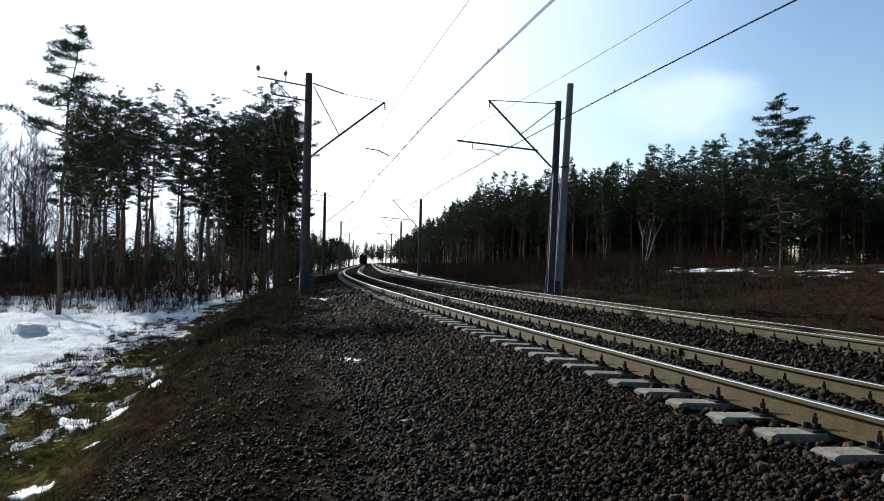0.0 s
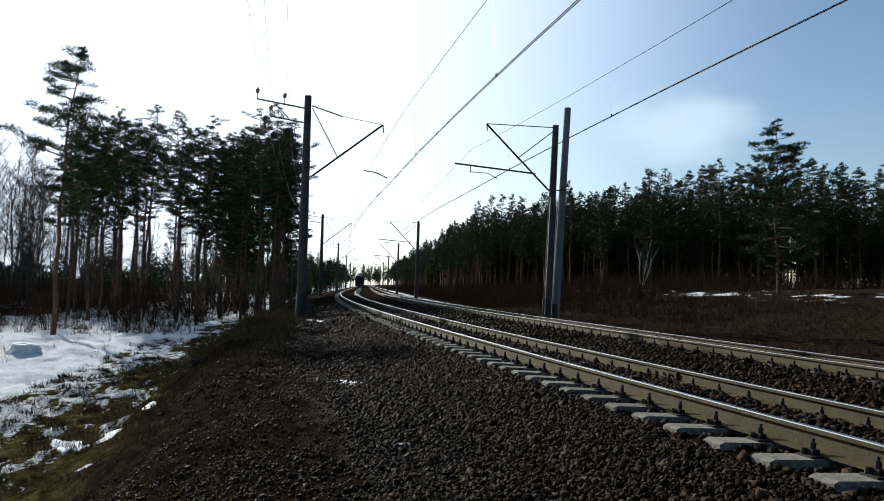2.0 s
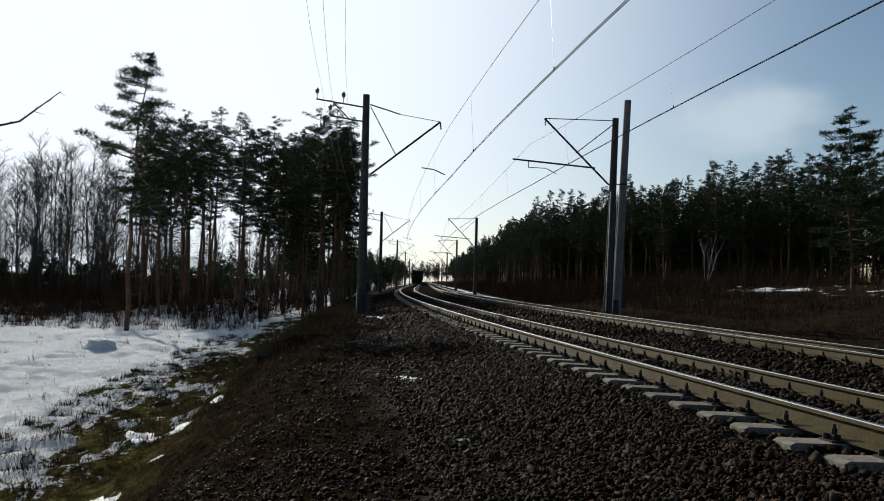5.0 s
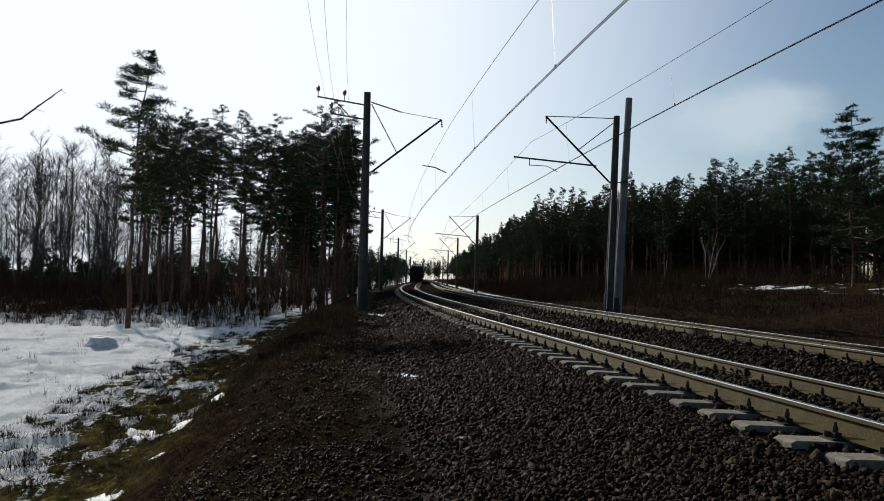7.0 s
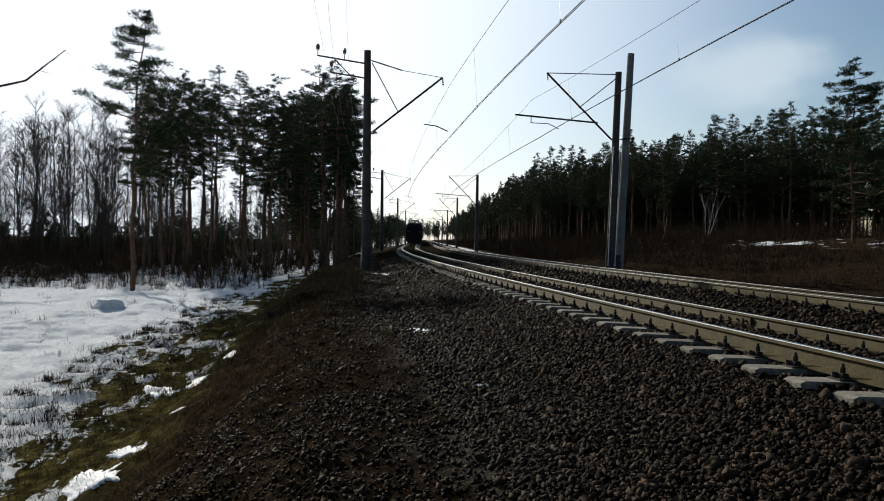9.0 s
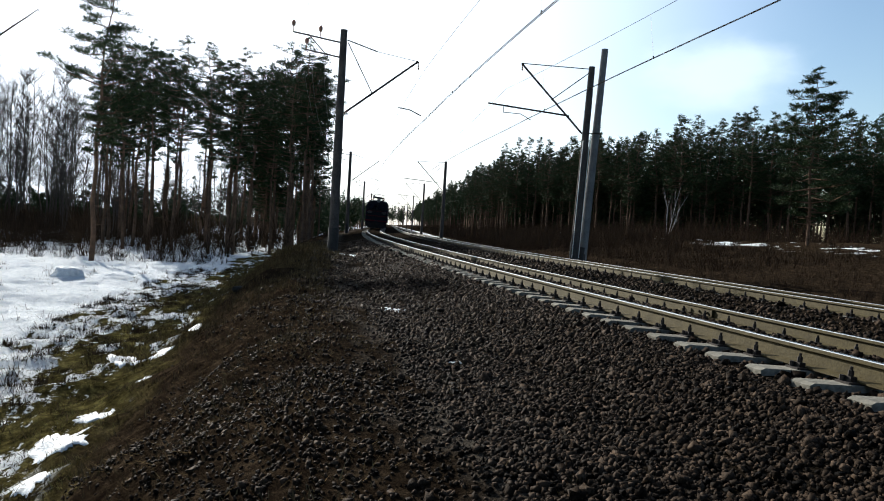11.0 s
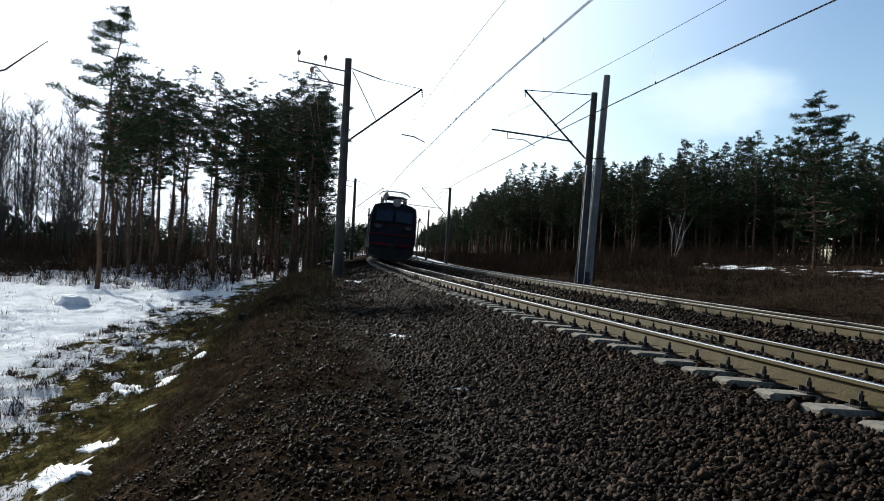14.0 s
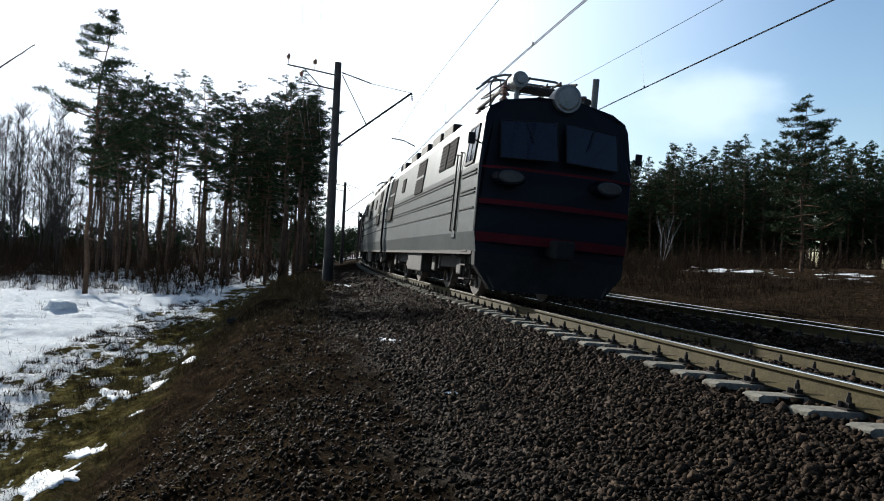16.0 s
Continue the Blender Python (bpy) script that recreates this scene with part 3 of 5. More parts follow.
# ---- trees ----
def pine_meshes(seed, height, crown_from, spread_, clumps=1.0, droop=0.0, peak=0.35, tip_power=0.65, needles=26, fine=1.0, gap=1.0, cloud=1.0):
    """A pine: crooked stem, rising limbs, and flat clouds of short needle tufts along the outer limbs."""
    rnd = random.Random(seed)
    bm = bmesh.new()
    pts_ = [Vector((0, 0, -0.6))]
    n = 9
    lx, ly = rnd.uniform(-0.9, 0.9), rnd.uniform(-0.9, 0.9)
    for i in range(1, n + 1):
        f = i / n
        pts_.append(Vector((lx * f * f + rnd.uniform(-0.13, 0.13), ly * f * f + rnd.uniform(-0.13, 0.13), height * f)))
    r = 0.0084 * height + 0.02
    for i in range(n):
        rod(bm, pts_[i], pts_[i + 1], r * (1 - i / n * 0.88), r * (1 - (i + 1) / n * 0.88), 7, caps=False)

    def stem(z):
        k = int(min(n - 1, max(0, z / height * n)))
        return pts_[k].lerp(pts_[k + 1], z / height * n - k)
    puffs = []
    z = height * crown_from
    while z < height * 0.99:
        f = (z / height - crown_from) / (1 - crown_from)
        shape = (f / peak) ** 0.6 if f < peak else ((1 - f) / (1 - peak)) ** tip_power
        for _ in range(rnd.choice((2, 2, 3, 3))):
            reach = max(0.3, spread_ * (0.2 + 0.9 * shape) * rnd.uniform(0.35, 1.15))
            a = rnd.uniform(0, 2 * math.pi)
            c = stem(z)
            mid = c + Vector((math.cos(a) * reach * 0.55, math.sin(a) * reach * 0.55, reach * (rnd.uniform(-0.05, 0.2) - droop)))
            tip = mid + Vector((math.cos(a + rnd.uniform(-0.5, 0.5)) * reach * 0.5, math.sin(a) * reach * 0.5, reach * rnd.uniform(0.05, 0.32)))
            rod(bm, c, mid, 0.055 * (1.15 - f * 0.8), 0.028, 4, caps=False)
            rod(bm, mid, tip, 0.03, 0.012, 3, caps=False)
            for q in range(max(2, int(reach * 2.9 * clumps))):
                u = rnd.uniform(0.34, 1.04)
                base = c.lerp(mid, u / 0.5) if u < 0.5 else mid.lerp(tip, (u - 0.5) / 0.5)
                side = rnd.gauss(0, 0.2 + 0.1 * reach)
                twig = base + Vector((-math.sin(a) * side, math.cos(a) * side, abs(rnd.gauss(0, 0.12))))
                rod(bm, base, twig, 0.013, 0.008, 3, caps=False)
                puffs.append((twig, cloud * rnd.uniform(0.24, 0.46) * (0.8 + 0.25 * shape)))
        z += height * rnd.uniform(0.014, 0.036) * gap
    for k in range(5):      # upright leader shoots
        c = stem(height * 0.99) + Vector((rnd.gauss(0, 0.16), rnd.gauss(0, 0.16), 0.14 * k))
        puffs.append((c, 0.2))
    for _ in range(14):      # dead stubs on the bare stem
        z = height * rnd.uniform(0.12, max(0.2, crown_from))
        a, q = rnd.uniform(0, 6.28), rnd.uniform(0.4, 1.6)
        c = stem(z)
        rod(bm, c, c + Vector((math.cos(a) * q, math.sin(a) * q, rnd.uniform(-0.3, 0.25))), 0.022, 0.007, 3, caps=False)
    trunk = bpy.data.meshes.new("trunk")
    bm.to_mesh(trunk)
    bm.free()
    trunk.materials.append(BARK)
    rs = np.random.RandomState(seed)
    c = np.repeat(np.array([tuple(p) for p, _r in puffs]), needles, 0)
    rad = np.repeat(np.array([q for _p, q in puffs]), needles)[:, None]
    way = rs.normal(size=(len(c), 3)) * (1, 1, 0.6) + (0, 0, 0.25)
    way /= np.linalg.norm(way, axis=1)[:, None]
    root = c + way * rad * (1.0, 1.0, 0.55) * rs.uniform(0.1, 0.85, (len(c), 1))
    end = root + (way + rs.normal(0, 0.3, way.shape) + (0, 0, 0.15)) * rs.uniform(0.13, 0.3, (len(c), 1)) * fine
    flat = np.cross(way, rs.normal(size=way.shape))
    flat = flat / np.linalg.norm(flat, axis=1)[:, None] * rs.uniform(0.022, 0.05, (len(c), 1)) * fine
    verts = np.stack([root - flat, root + flat, end], 1).reshape(-1, 3)
    crown = quick_mesh("crown", verts, np.arange(len(verts)).reshape(-1, 3), NEEDLES)
    return trunk, crown


def bare_tree_meshes(seed, height, thick=0.085):
    """A slender leafless tree: a stem, rising limbs and a lace of fine twigs."""
    rnd = random.Random(seed)
    bm, fine = bmesh.new(), bmesh.new()
    pts_, n = [Vector((0, 0, -0.5))], 7
    for i in range(1, n + 1):
        pts_.append(pts_[-1] * 1.0 + Vector((rnd.gauss(0, 0.16), rnd.gauss(0, 0.16), (height + 0.5) / n)))
    for i in range(n):
        rod(bm, pts_[i], pts_[i + 1], thick * (1 - i / n * 0.85), thick * (1 - (i + 1) / n * 0.85), 5, caps=False)

    def sliver(p, q, w):
        side = (q - p).cross(Vector((rnd.gauss(0, 1), rnd.gauss(0, 1), rnd.gauss(0, 1)))).normalized() * w
        fine.faces.new([fine.verts.new(v) for v in (p - side, p + side, q)])
    for _ in range(34):
        f = rnd.uniform(0.22, 0.985)
        k = min(n - 1, int(f * n))
        c = pts_[k].lerp(pts_[k + 1], f * n - k)
        a, up = rnd.uniform(0, 6.283), rnd.uniform(0.5, 1.5)
        d = Vector((math.cos(a), math.sin(a), up)).normalized()
        ln = height * (0.06 + 0.17 * (1 - f) ** 0.7) * rnd.uniform(0.6, 1.2)
        tip = c + d * ln + Vector((0, 0, ln * 0.2))
        rod(bm, c, tip, 0.022, 0.008, 3, caps=False)
        for _q in range(7):
            b0 = c.lerp(tip, rnd.uniform(0.2, 1.0))
            d2 = (d + Vector((rnd.gauss(0, 0.6), rnd.gauss(0, 0.6), rnd.gauss(0.35, 0.4)))).normalized()
            b1 = b0 + d2 * ln * rnd.uniform(0.25, 0.55)
            sliver(b0, b1, 0.012)
            for _r in range(4):
                e0 = b0.lerp(b1, rnd.uniform(0.2, 1.0))
                sliver(e0, e0 + (d2 + Vector((rnd.gauss(0, 0.7), rnd.gauss(0, 0.7), rnd.gauss(0.2, 0.5)))).normalized() * rnd.uniform(0.25, 0.7), 0.009)
    out = []
    for key, b_ in (("trunk", bm), ("crown", fine)):
        me = bpy.data.meshes.new(key)
        b_.to_mesh(me)
        b_.free()
        me.materials.append(BARE_BARK)
        out.append(me)
    return out


def bare_meshes(seed, height, stems=1, thick=0.09, levels=3, spread_=0.45):
    """A leafless tree or bush: stems that fork into fine twigs."""
    rnd = random.Random(seed)
    thickset, fine = bmesh.new(), bmesh.new()

    def grow(p, d, length, r, level):
        q = p + d * length
        if level < 2 or stems > 1:
            rod(thickset if level < 2 else fine, p, q, r, r * 0.62, 5 if level == 0 else 3, caps=False)
        else:
            w = d.cross(Vector((rnd.gauss(0, 1), rnd.gauss(0, 1), rnd.gauss(0, 1)))).normalized() * (0.034 if level == 2 else 0.022)
            fine.faces.new([fine.verts.new(v) for v in (p - w, p + w, q)])
        if level >= levels:
            return
        for _ in range(rnd.choice((5, 6, 6, 7) if level else (5, 6, 7)) + (5 if level == 0 and stems == 1 else 0)):
            u = rnd.uniform(0.35 if stems > 1 or level else 0.45, 1.0)
            side = Vector((rnd.gauss(0, 1), rnd.gauss(0, 1), rnd.gauss(0.4, 0.5))).normalized()
            grow(p.lerp(q, u), (d + side * spread_ * 1.6).normalized(), length * (rnd.uniform(0.3, 0.5) if stems > 1 else rnd.uniform(0.14, 0.32)), max(0.009, r * 0.36), level + 1)
        grow(q, (d + Vector((rnd.gauss(0, 0.12), rnd.gauss(0, 0.12), 0))).normalized(), length * 0.45, r * 0.6, level + 1)
    for _ in range(stems):
        a = rnd.uniform(0, 6.28)
        tilt = 0.06 if stems == 1 else rnd.uniform(0.05, 0.4)
        d = Vector((math.cos(a) * tilt, math.sin(a) * tilt, 1)).normalized()
        grow(Vector((math.cos(a) * 0.1 * (stems > 1), math.sin(a) * 0.1 * (stems > 1), -0.3)), d, height * 0.62 * rnd.uniform(0.8, 1.1), thick, 0)
    out = []
    for key, bm in (("trunk", thickset), ("crown", fine)):
        me = bpy.data.meshes.new(key)
        bm.to_mesh(me)
        bm.free()
        me.materials.append(BARE_BARK)
        out.append(me)
    return out


def tree(name, meshes, x, y, z, size, turn, label, group, category="tree"):
    top = tagged(empty(name, pose(x, y, z, 0, 0, turn) @ Matrix.Diagonal((size, size, size * random.uniform(0.94, 1.06), 1))), label, category, group)
    for key, me in zip(("trunk", "crown") if category == "tree" else ("stems", "twigs"), meshes):
        new(key, me).parent = top
    return top


PINES = [pine_meshes(11 + i, 16.0, c, w, 1.1, needles=54, fine=0.62, gap=1.25, peak=0.5, tip_power=0.55) for i, (c, w) in enumerate(((0.5, 2.3), (0.56, 2.1), (0.46, 2.6), (0.6, 2.0), (0.42, 2.3)))]
DENSE = [pine_meshes(31 + i, 16.5, c, w, 1.0, 0.0, 0.3, 0.95, 30, 0.95) for i, (c, w) in enumerate(((0.3, 2.3), (0.42, 2.2), (0.22, 2.4), (0.36, 2.6)))]
LOW = [pine_meshes(51 + i, 7.0, 0.08, 1.9, 1.2, needles=18, fine=1.2) for i in range(2)]
TALL = pine_meshes(79, 15.4, 0.38, 2.9, 1.5, 0.0, 0.45, 0.75, 84, 0.58, gap=1.3, cloud=1.25)
LONE = pine_meshes(72, 12.0, 0.15, 3.2, 1.8, 0.12, 0.22, 0.8, 60, 0.65)
BARE = [bare_tree_meshes(81 + i, 15.0) for i in range(5)]
BUSH = [bare_meshes(91 + i, 3.2, 6, 0.02, 2, 0.4) for i in range(3)]
BIRCH = bare_meshes(97, 7.5, 3, 0.06, 2, 0.18)
for me in BIRCH[:1]:
    me.materials[0] = BIRCH_BARK


def shrub_mesh(pair):
    """One leafless bush, stems and twigs in one piece."""
    bm = bmesh.new()
    for me in pair:
        bm.from_mesh(me)
    return finish("shrub", bm, BRUSH)


SHRUBS = [shrub_mesh(p) for p in BUSH]


def shrub(x, y, size, rnd, label, group):
    ob = new("shrub", rnd.choice(SHRUBS))
    ob.matrix_basis = pose(x, y, ground_at(x, y), 0, 0, rnd.uniform(0, 360)) @ Matrix.Diagonal((size, size, size, 1))
    return tagged(ob, label, "shrub", group)


def ground_at(x, y):
    """Height of the ground at a plan position."""
    i = int(np.argmin((_x - x) ** 2 + (_y - y) ** 2))
    o = (x - _x[i]) * math.cos(_th[i]) + (y - _y[i]) * math.sin(_th[i])
    return float(relief([x], [y], [o])[0]) - 0.1


def plant(name, meshes, x, y, size, rnd, label, group, category="tree"):
    return tree(name, meshes, x, y, ground_at(x, y), size, rnd.uniform(0, 360), label, group, category)


def polar(angle, depth):
    """Plan position from degrees right of straight ahead and distance ahead."""
    return math.tan(radians(angle)) * depth, depth


def thin_tree(meshes, m, rnd, step):
    """Corners and faces of a lighter copy of a tree, for a joined far wood."""
    out_v, out_f, out_m = [], [], []
    for k, me in enumerate(meshes):
        n = len(me.vertices)
        co = np.empty(n * 3, np.float32)
        me.vertices.foreach_get("co", co)
        co = co.reshape(-1, 3)
        if k == 1:
            tri = co.reshape(-1, 3, 3)[rnd.randrange(step)::step]
            mid = tri.mean(1, keepdims=True)
            co = (mid + (tri - mid) * math.sqrt(step)).reshape(-1, 3)
            out_v.append(co)
            out_f.append(np.arange(len(co)).reshape(-1, 3))
        else:
            z = co[:, 2].max()
            r = 0.011 * z
            tube = np.array([(math.cos(a) * q, math.sin(a) * q, h) for h, q in ((-0.5, r), (z * 0.97, r * 0.15)) for a in (0, 2.09, 4.19)])
            out_v.append(tube)
            out_f.append(np.array([(0, 1, 4), (0, 4, 3), (1, 2, 5), (1, 5, 4), (2, 0, 3), (2, 3, 5)]))
    rot = np.array(m.to_3x3())
    return [v @ rot.T + np.array(m.translation) for v in out_v], out_f


class FarWood:
    """Gathers far trees into one object."""

    def __init__(self):
        self.v, self.f, self.n = ([], []), ([], []), [0, 0]

    def add(self, meshes, x, y, size, rnd, step=4):
        m = pose(x, y, ground_at(x, y), 0, 0, rnd.uniform(0, 360)) @ Matrix.Diagonal((size, size, size, 1))
        vs, fs = thin_tree(meshes, m, rnd, step)
        for k in (0, 1):
            self.v[k].append(vs[k])
            self.f[k].append(fs[k] + self.n[k])
            self.n[k] += len(vs[k])

    def done(self, name, label):
        verts = np.concatenate(self.v[0] + self.v[1])
        faces = np.concatenate(self.f[0] + [f + self.n[0] for f in self.f[1]])
        me = quick_mesh(name, verts, faces, BARK)
        me.materials.append(NEEDLES)
        k0 = sum(len(f) for f in self.f[0])
        me.polygons.foreach_set("material_index", [0] * k0 + [1] * (len(faces) - k0))
        return tagged(new(name, me), label, "forest", kind="stuff")


def forest():
    rnd = random.Random(5)
    plant("pine_tree", TALL, -21.3, 39.8, 1.04, rnd, "tall old pine with a sparse layered crown, standing in snow", "pine stand by the snow")
    stand = [(-23.8, 52.9), (-22.0, 52.8), (-19.4, 53.2), (-19.8, 59.9), (-21.2, 68.8)]
    while len(stand) < 50:
        stand.append(polar(rnd.uniform(-28.0, -11.8), rnd.uniform(52, 84)))
    for x, y in stand:
        plant("pine_tree", rnd.choice(PINES), x, y, min(1.2, (0.229 * y * rnd.uniform(0.8, 1.03) + 3.1) / 16.5), rnd, "tall pine with a bare lower stem", "pine stand by the snow")
    for _ in range(15):
        x, y = polar(rnd.uniform(-18.5, -11.6), rnd.uniform(60, 84))
        plant("pine_tree", rnd.choice(DENSE), x, y, (0.215 * y * rnd.uniform(0.5, 1.0) + 3.1) / 17, rnd, "dense dark pine at the end of the stand", "pine stand by the snow")
    for _ in range(150):
        x, y = polar(rnd.uniform(-47, -25.5), rnd.uniform(66, 112))
        plant("bare_tree", rnd.choice(BARE), x, y, (0.186 * y * rnd.uniform(0.62, 1.03) + 3.0) / 15.3, rnd, "leafless slender tree in winter", "bare trees")
    for _ in range(40):
        x, y = polar(rnd.uniform(-27, -12), rnd.uniform(85, 115))
        plant("bare_tree", rnd.choice(BARE), x, y, rnd.uniform(0.6, 0.9), rnd, "leafless slender tree in winter", "bare trees")
    for _ in range(46):
        x, y = polar(rnd.uniform(-45, -13), rnd.uniform(41, 72))
        shrub(x, y, rnd.uniform(0.6, 1.3), rnd, "brown leafless undergrowth shrub", "undergrowth")
    far = FarWood()
    for _ in range(150):     # the edge of the wood close along the line, further on
        s, o = rnd.uniform(105, 520), rnd.uniform(-22, -9.5)
        x, y, _t = line(s, o)
        far.add(rnd.choice(DENSE), float(x), float(y), rnd.uniform(0.8, 1.1) * float(np.interp(s, [105, 150, 320, 520], [0.42, 0.56, 0.8, 0.95])), rnd, 8)
    for _ in range(150):     # trees along the snowy side further on
        s, o = rnd.uniform(120, 480), rnd.uniform(-44, -11)
        x, y, _t = line(s, o)
        far.add(rnd.choice(DENSE), float(x), float(y), rnd.uniform(0.45, 0.72), rnd, 8)
    for _ in range(130):      # the wood behind the stand
        x, y = polar(rnd.uniform(-52, -9), rnd.uniform(105, 190))
        far.add(rnd.choice(LOW), x, y, rnd.uniform(0.6, 0.95), rnd, 8)
    front = [(75, 50), (60, 62), (46, 76), (30, 93), (22, 106), (15, 121), (8, 141), (0.5, 205), (-12, 317), (-34, 520)]
    run = [0.0]
    for (x0, y0), (x1, y1) in zip(front, front[1:]):
        run.append(run[-1] + math.hypot(x1 - x0, y1 - y0))
    for row in range(7):
        d = rnd.uniform(0, 2)
        while d < run[-1]:
            x, y = np.interp(d, run, [p[0] for p in front]), np.interp(d, run, [p[1] for p in front])
            i = max(0, int(np.searchsorted(run, d)) - 1)
            tx, ty = front[i + 1][0] - front[i][0], front[i + 1][1] - front[i][1]
            ln = math.hypot(tx, ty)
            back = row * 4.0 + rnd.uniform(-1.8, 1.8)
            kinds = DENSE if row in (0, 1, 3, 5) else PINES
            distant = d > 170
            size = rnd.uniform(0.84, 1.03) * float(np.interp(d, [0, 40, 62, 110], [0.95, 0.93, 0.96, 1.03])) * (0.97 if row < 4 else 1.03)
            if row in (2, 4) and rnd.random() < 0.6:
                kinds, size = LOW, rnd.uniform(0.8, 1.3)
            px, py = float(x + ty / ln * back), float(y - tx / ln * back)
            if row < 2 and not distant:
                plant("pine_tree", rnd.choice(kinds), px, py, size, rnd, "dark pine in a dense forest edge", "pine forest")
            else:
                far.add(rnd.choice(kinds), px, py, size, rnd, 10 if distant else 7)
            d += rnd.uniform(1.6, 3.2) * (1.6 if distant else 1)
    for _ in range(330):     # young growth inside the forest edge
        d = rnd.uniform(0, 190) if rnd.random() < 0.6 else rnd.uniform(150, 470)
        x, y = np.interp(d, run, [p[0] for p in front]), np.interp(d, run, [p[1] for p in front])
        far.add(rnd.choice(LOW), float(x) + rnd.uniform(3, 16), float(y) + rnd.uniform(3, 14), rnd.uniform(0.7, 1.4), rnd, 6)
    for _ in range(120):      # where the line is lost from sight
        x, y = polar(rnd.uniform(-10.5, -1.8), rnd.uniform(560, 680))
        far.add(rnd.choice(DENSE), x, y, rnd.uniform(0.8, 1.1), rnd, 8)
    for _ in range(330):     # unseen woods added behind the view to cut ambient light and darken reflections
        left = rnd.random() < 0.45
        x, y, _t = line(rnd.uniform(-150, -14), rnd.uniform(-70, -24) if left else rnd.uniform(15, 60))
        far.add(rnd.choice(DENSE), float(x), float(y), rnd.uniform(0.8, 1.1), rnd, 9)
        far.add(rnd.choice(LOW), float(x) + rnd.uniform(-3, 3), float(y) + rnd.uniform(-3, 3), rnd.uniform(0.6, 1.0), rnd, 6)
    unseen_x, unseen_y = (78, 83, 64, 44), (42, 15, -14, -40)
    for _ in range(170):     # more unseen trees added on the right, for dark reflections in the cab
        u, back = rnd.uniform(0, 3), rnd.uniform(-3, 18)
        x, y = float(np.interp(u, range(4), unseen_x)) + back, float(np.interp(u, range(4), unseen_y)) - back * 0.4
        far.add(rnd.choice(DENSE), x, y, rnd.uniform(0.8, 1.1), rnd, 8)
        far.add(rnd.choice(LOW), x + rnd.uniform(-4, 1), y + rnd.uniform(-3, 3), rnd.uniform(0.6, 1.1), rnd, 6)
    far.done("far_forest", "dense dark pine forest behind its edge and far along the line, with unseen trees added behind the view")
    plant("pine_tree", LONE, 25.4, 54.0, 1.1, rnd, "lone bushy pine standing before the forest", "pine forest")
    plant("birch_tree", BIRCH, 24.0, 86.0, 1.0, rnd, "clump of pale birch stems", "bare trees")
    for _ in range(60):    # brown thicket between the second track and the forest
        s, o = rnd.uniform(36, 150), rnd.uniform(14, 30)
        x, y, _t = line(s, o)
        if math.hypot(x - 25.4, y - 54) > 4:
            shrub(float(x), float(y), rnd.uniform(0.4, 0.8), rnd, "brown leafless thicket shrub", "thicket")
    # the tree whose one bare bough hangs into view
    top = tagged(empty("bare_tree", pose(-17.5, 13.0, -2.3)), "leafless tree with one long bare bough", "tree", "bare trees")
    bm = bmesh.new()
    rod(bm, (0, 0, -0.4), (0.4, 0, 9.5), 0.2, 0.08, 10)
    part("trunk", bm, BARE_BARK, top)
    bm = bmesh.new()
    pts_ = [Vector((0.25, 0, 5.2)), Vector((3.0, 0.4, 5.7)), Vector((6.2, 0.7, 6.0)), Vector((7.6, 0.9, 6.35)), Vector((8.4, 1.0, 7.0))]
    for i, (p, q) in enumerate(zip(pts_, pts_[1:])):
        rod(bm, p, q, 0.06 - i * 0.013, 0.047 - i * 0.013, 5, caps=False)
        for k in range(9):
            c = p.lerp(q, rnd.random())
            rod(bm, c, c + Vector((rnd.gauss(0.1, 0.12), rnd.gauss(0, 0.1), rnd.gauss(0.03, 0.07))), 0.008, 0.003, 3, caps=False)
    part("bough", bm, BARE_BARK, top)


forest()


# ---- train ----
def section_ring(y, k=1.0, slope=0.0, nose=0.0):
    prof = [(-1.52, 0.9), (-1.58, 1.3), (-1.58, 2.62), (-1.49, 3.6), (-1.42, 3.78), (-1.15, 3.96), (-0.5, 4.1), (0.5, 4.1), (1.15, 3.96), (1.42, 3.78), (1.49, 3.6), (1.58, 2.62), (1.58, 1.3), (1.52, 0.9)]
    return [Vector((x * k * (1 - 0.11 * nose * min(1.0, max(0.0, (z - 2.5) / 0.6))), y - max(0.0, z - 2.6) * slope - nose * abs(x) ** 3 * 0.06, z if z < 3.7 else 3.7 + (z - 3.7) * (0.92 if slope else 1))) for x, z in prof]


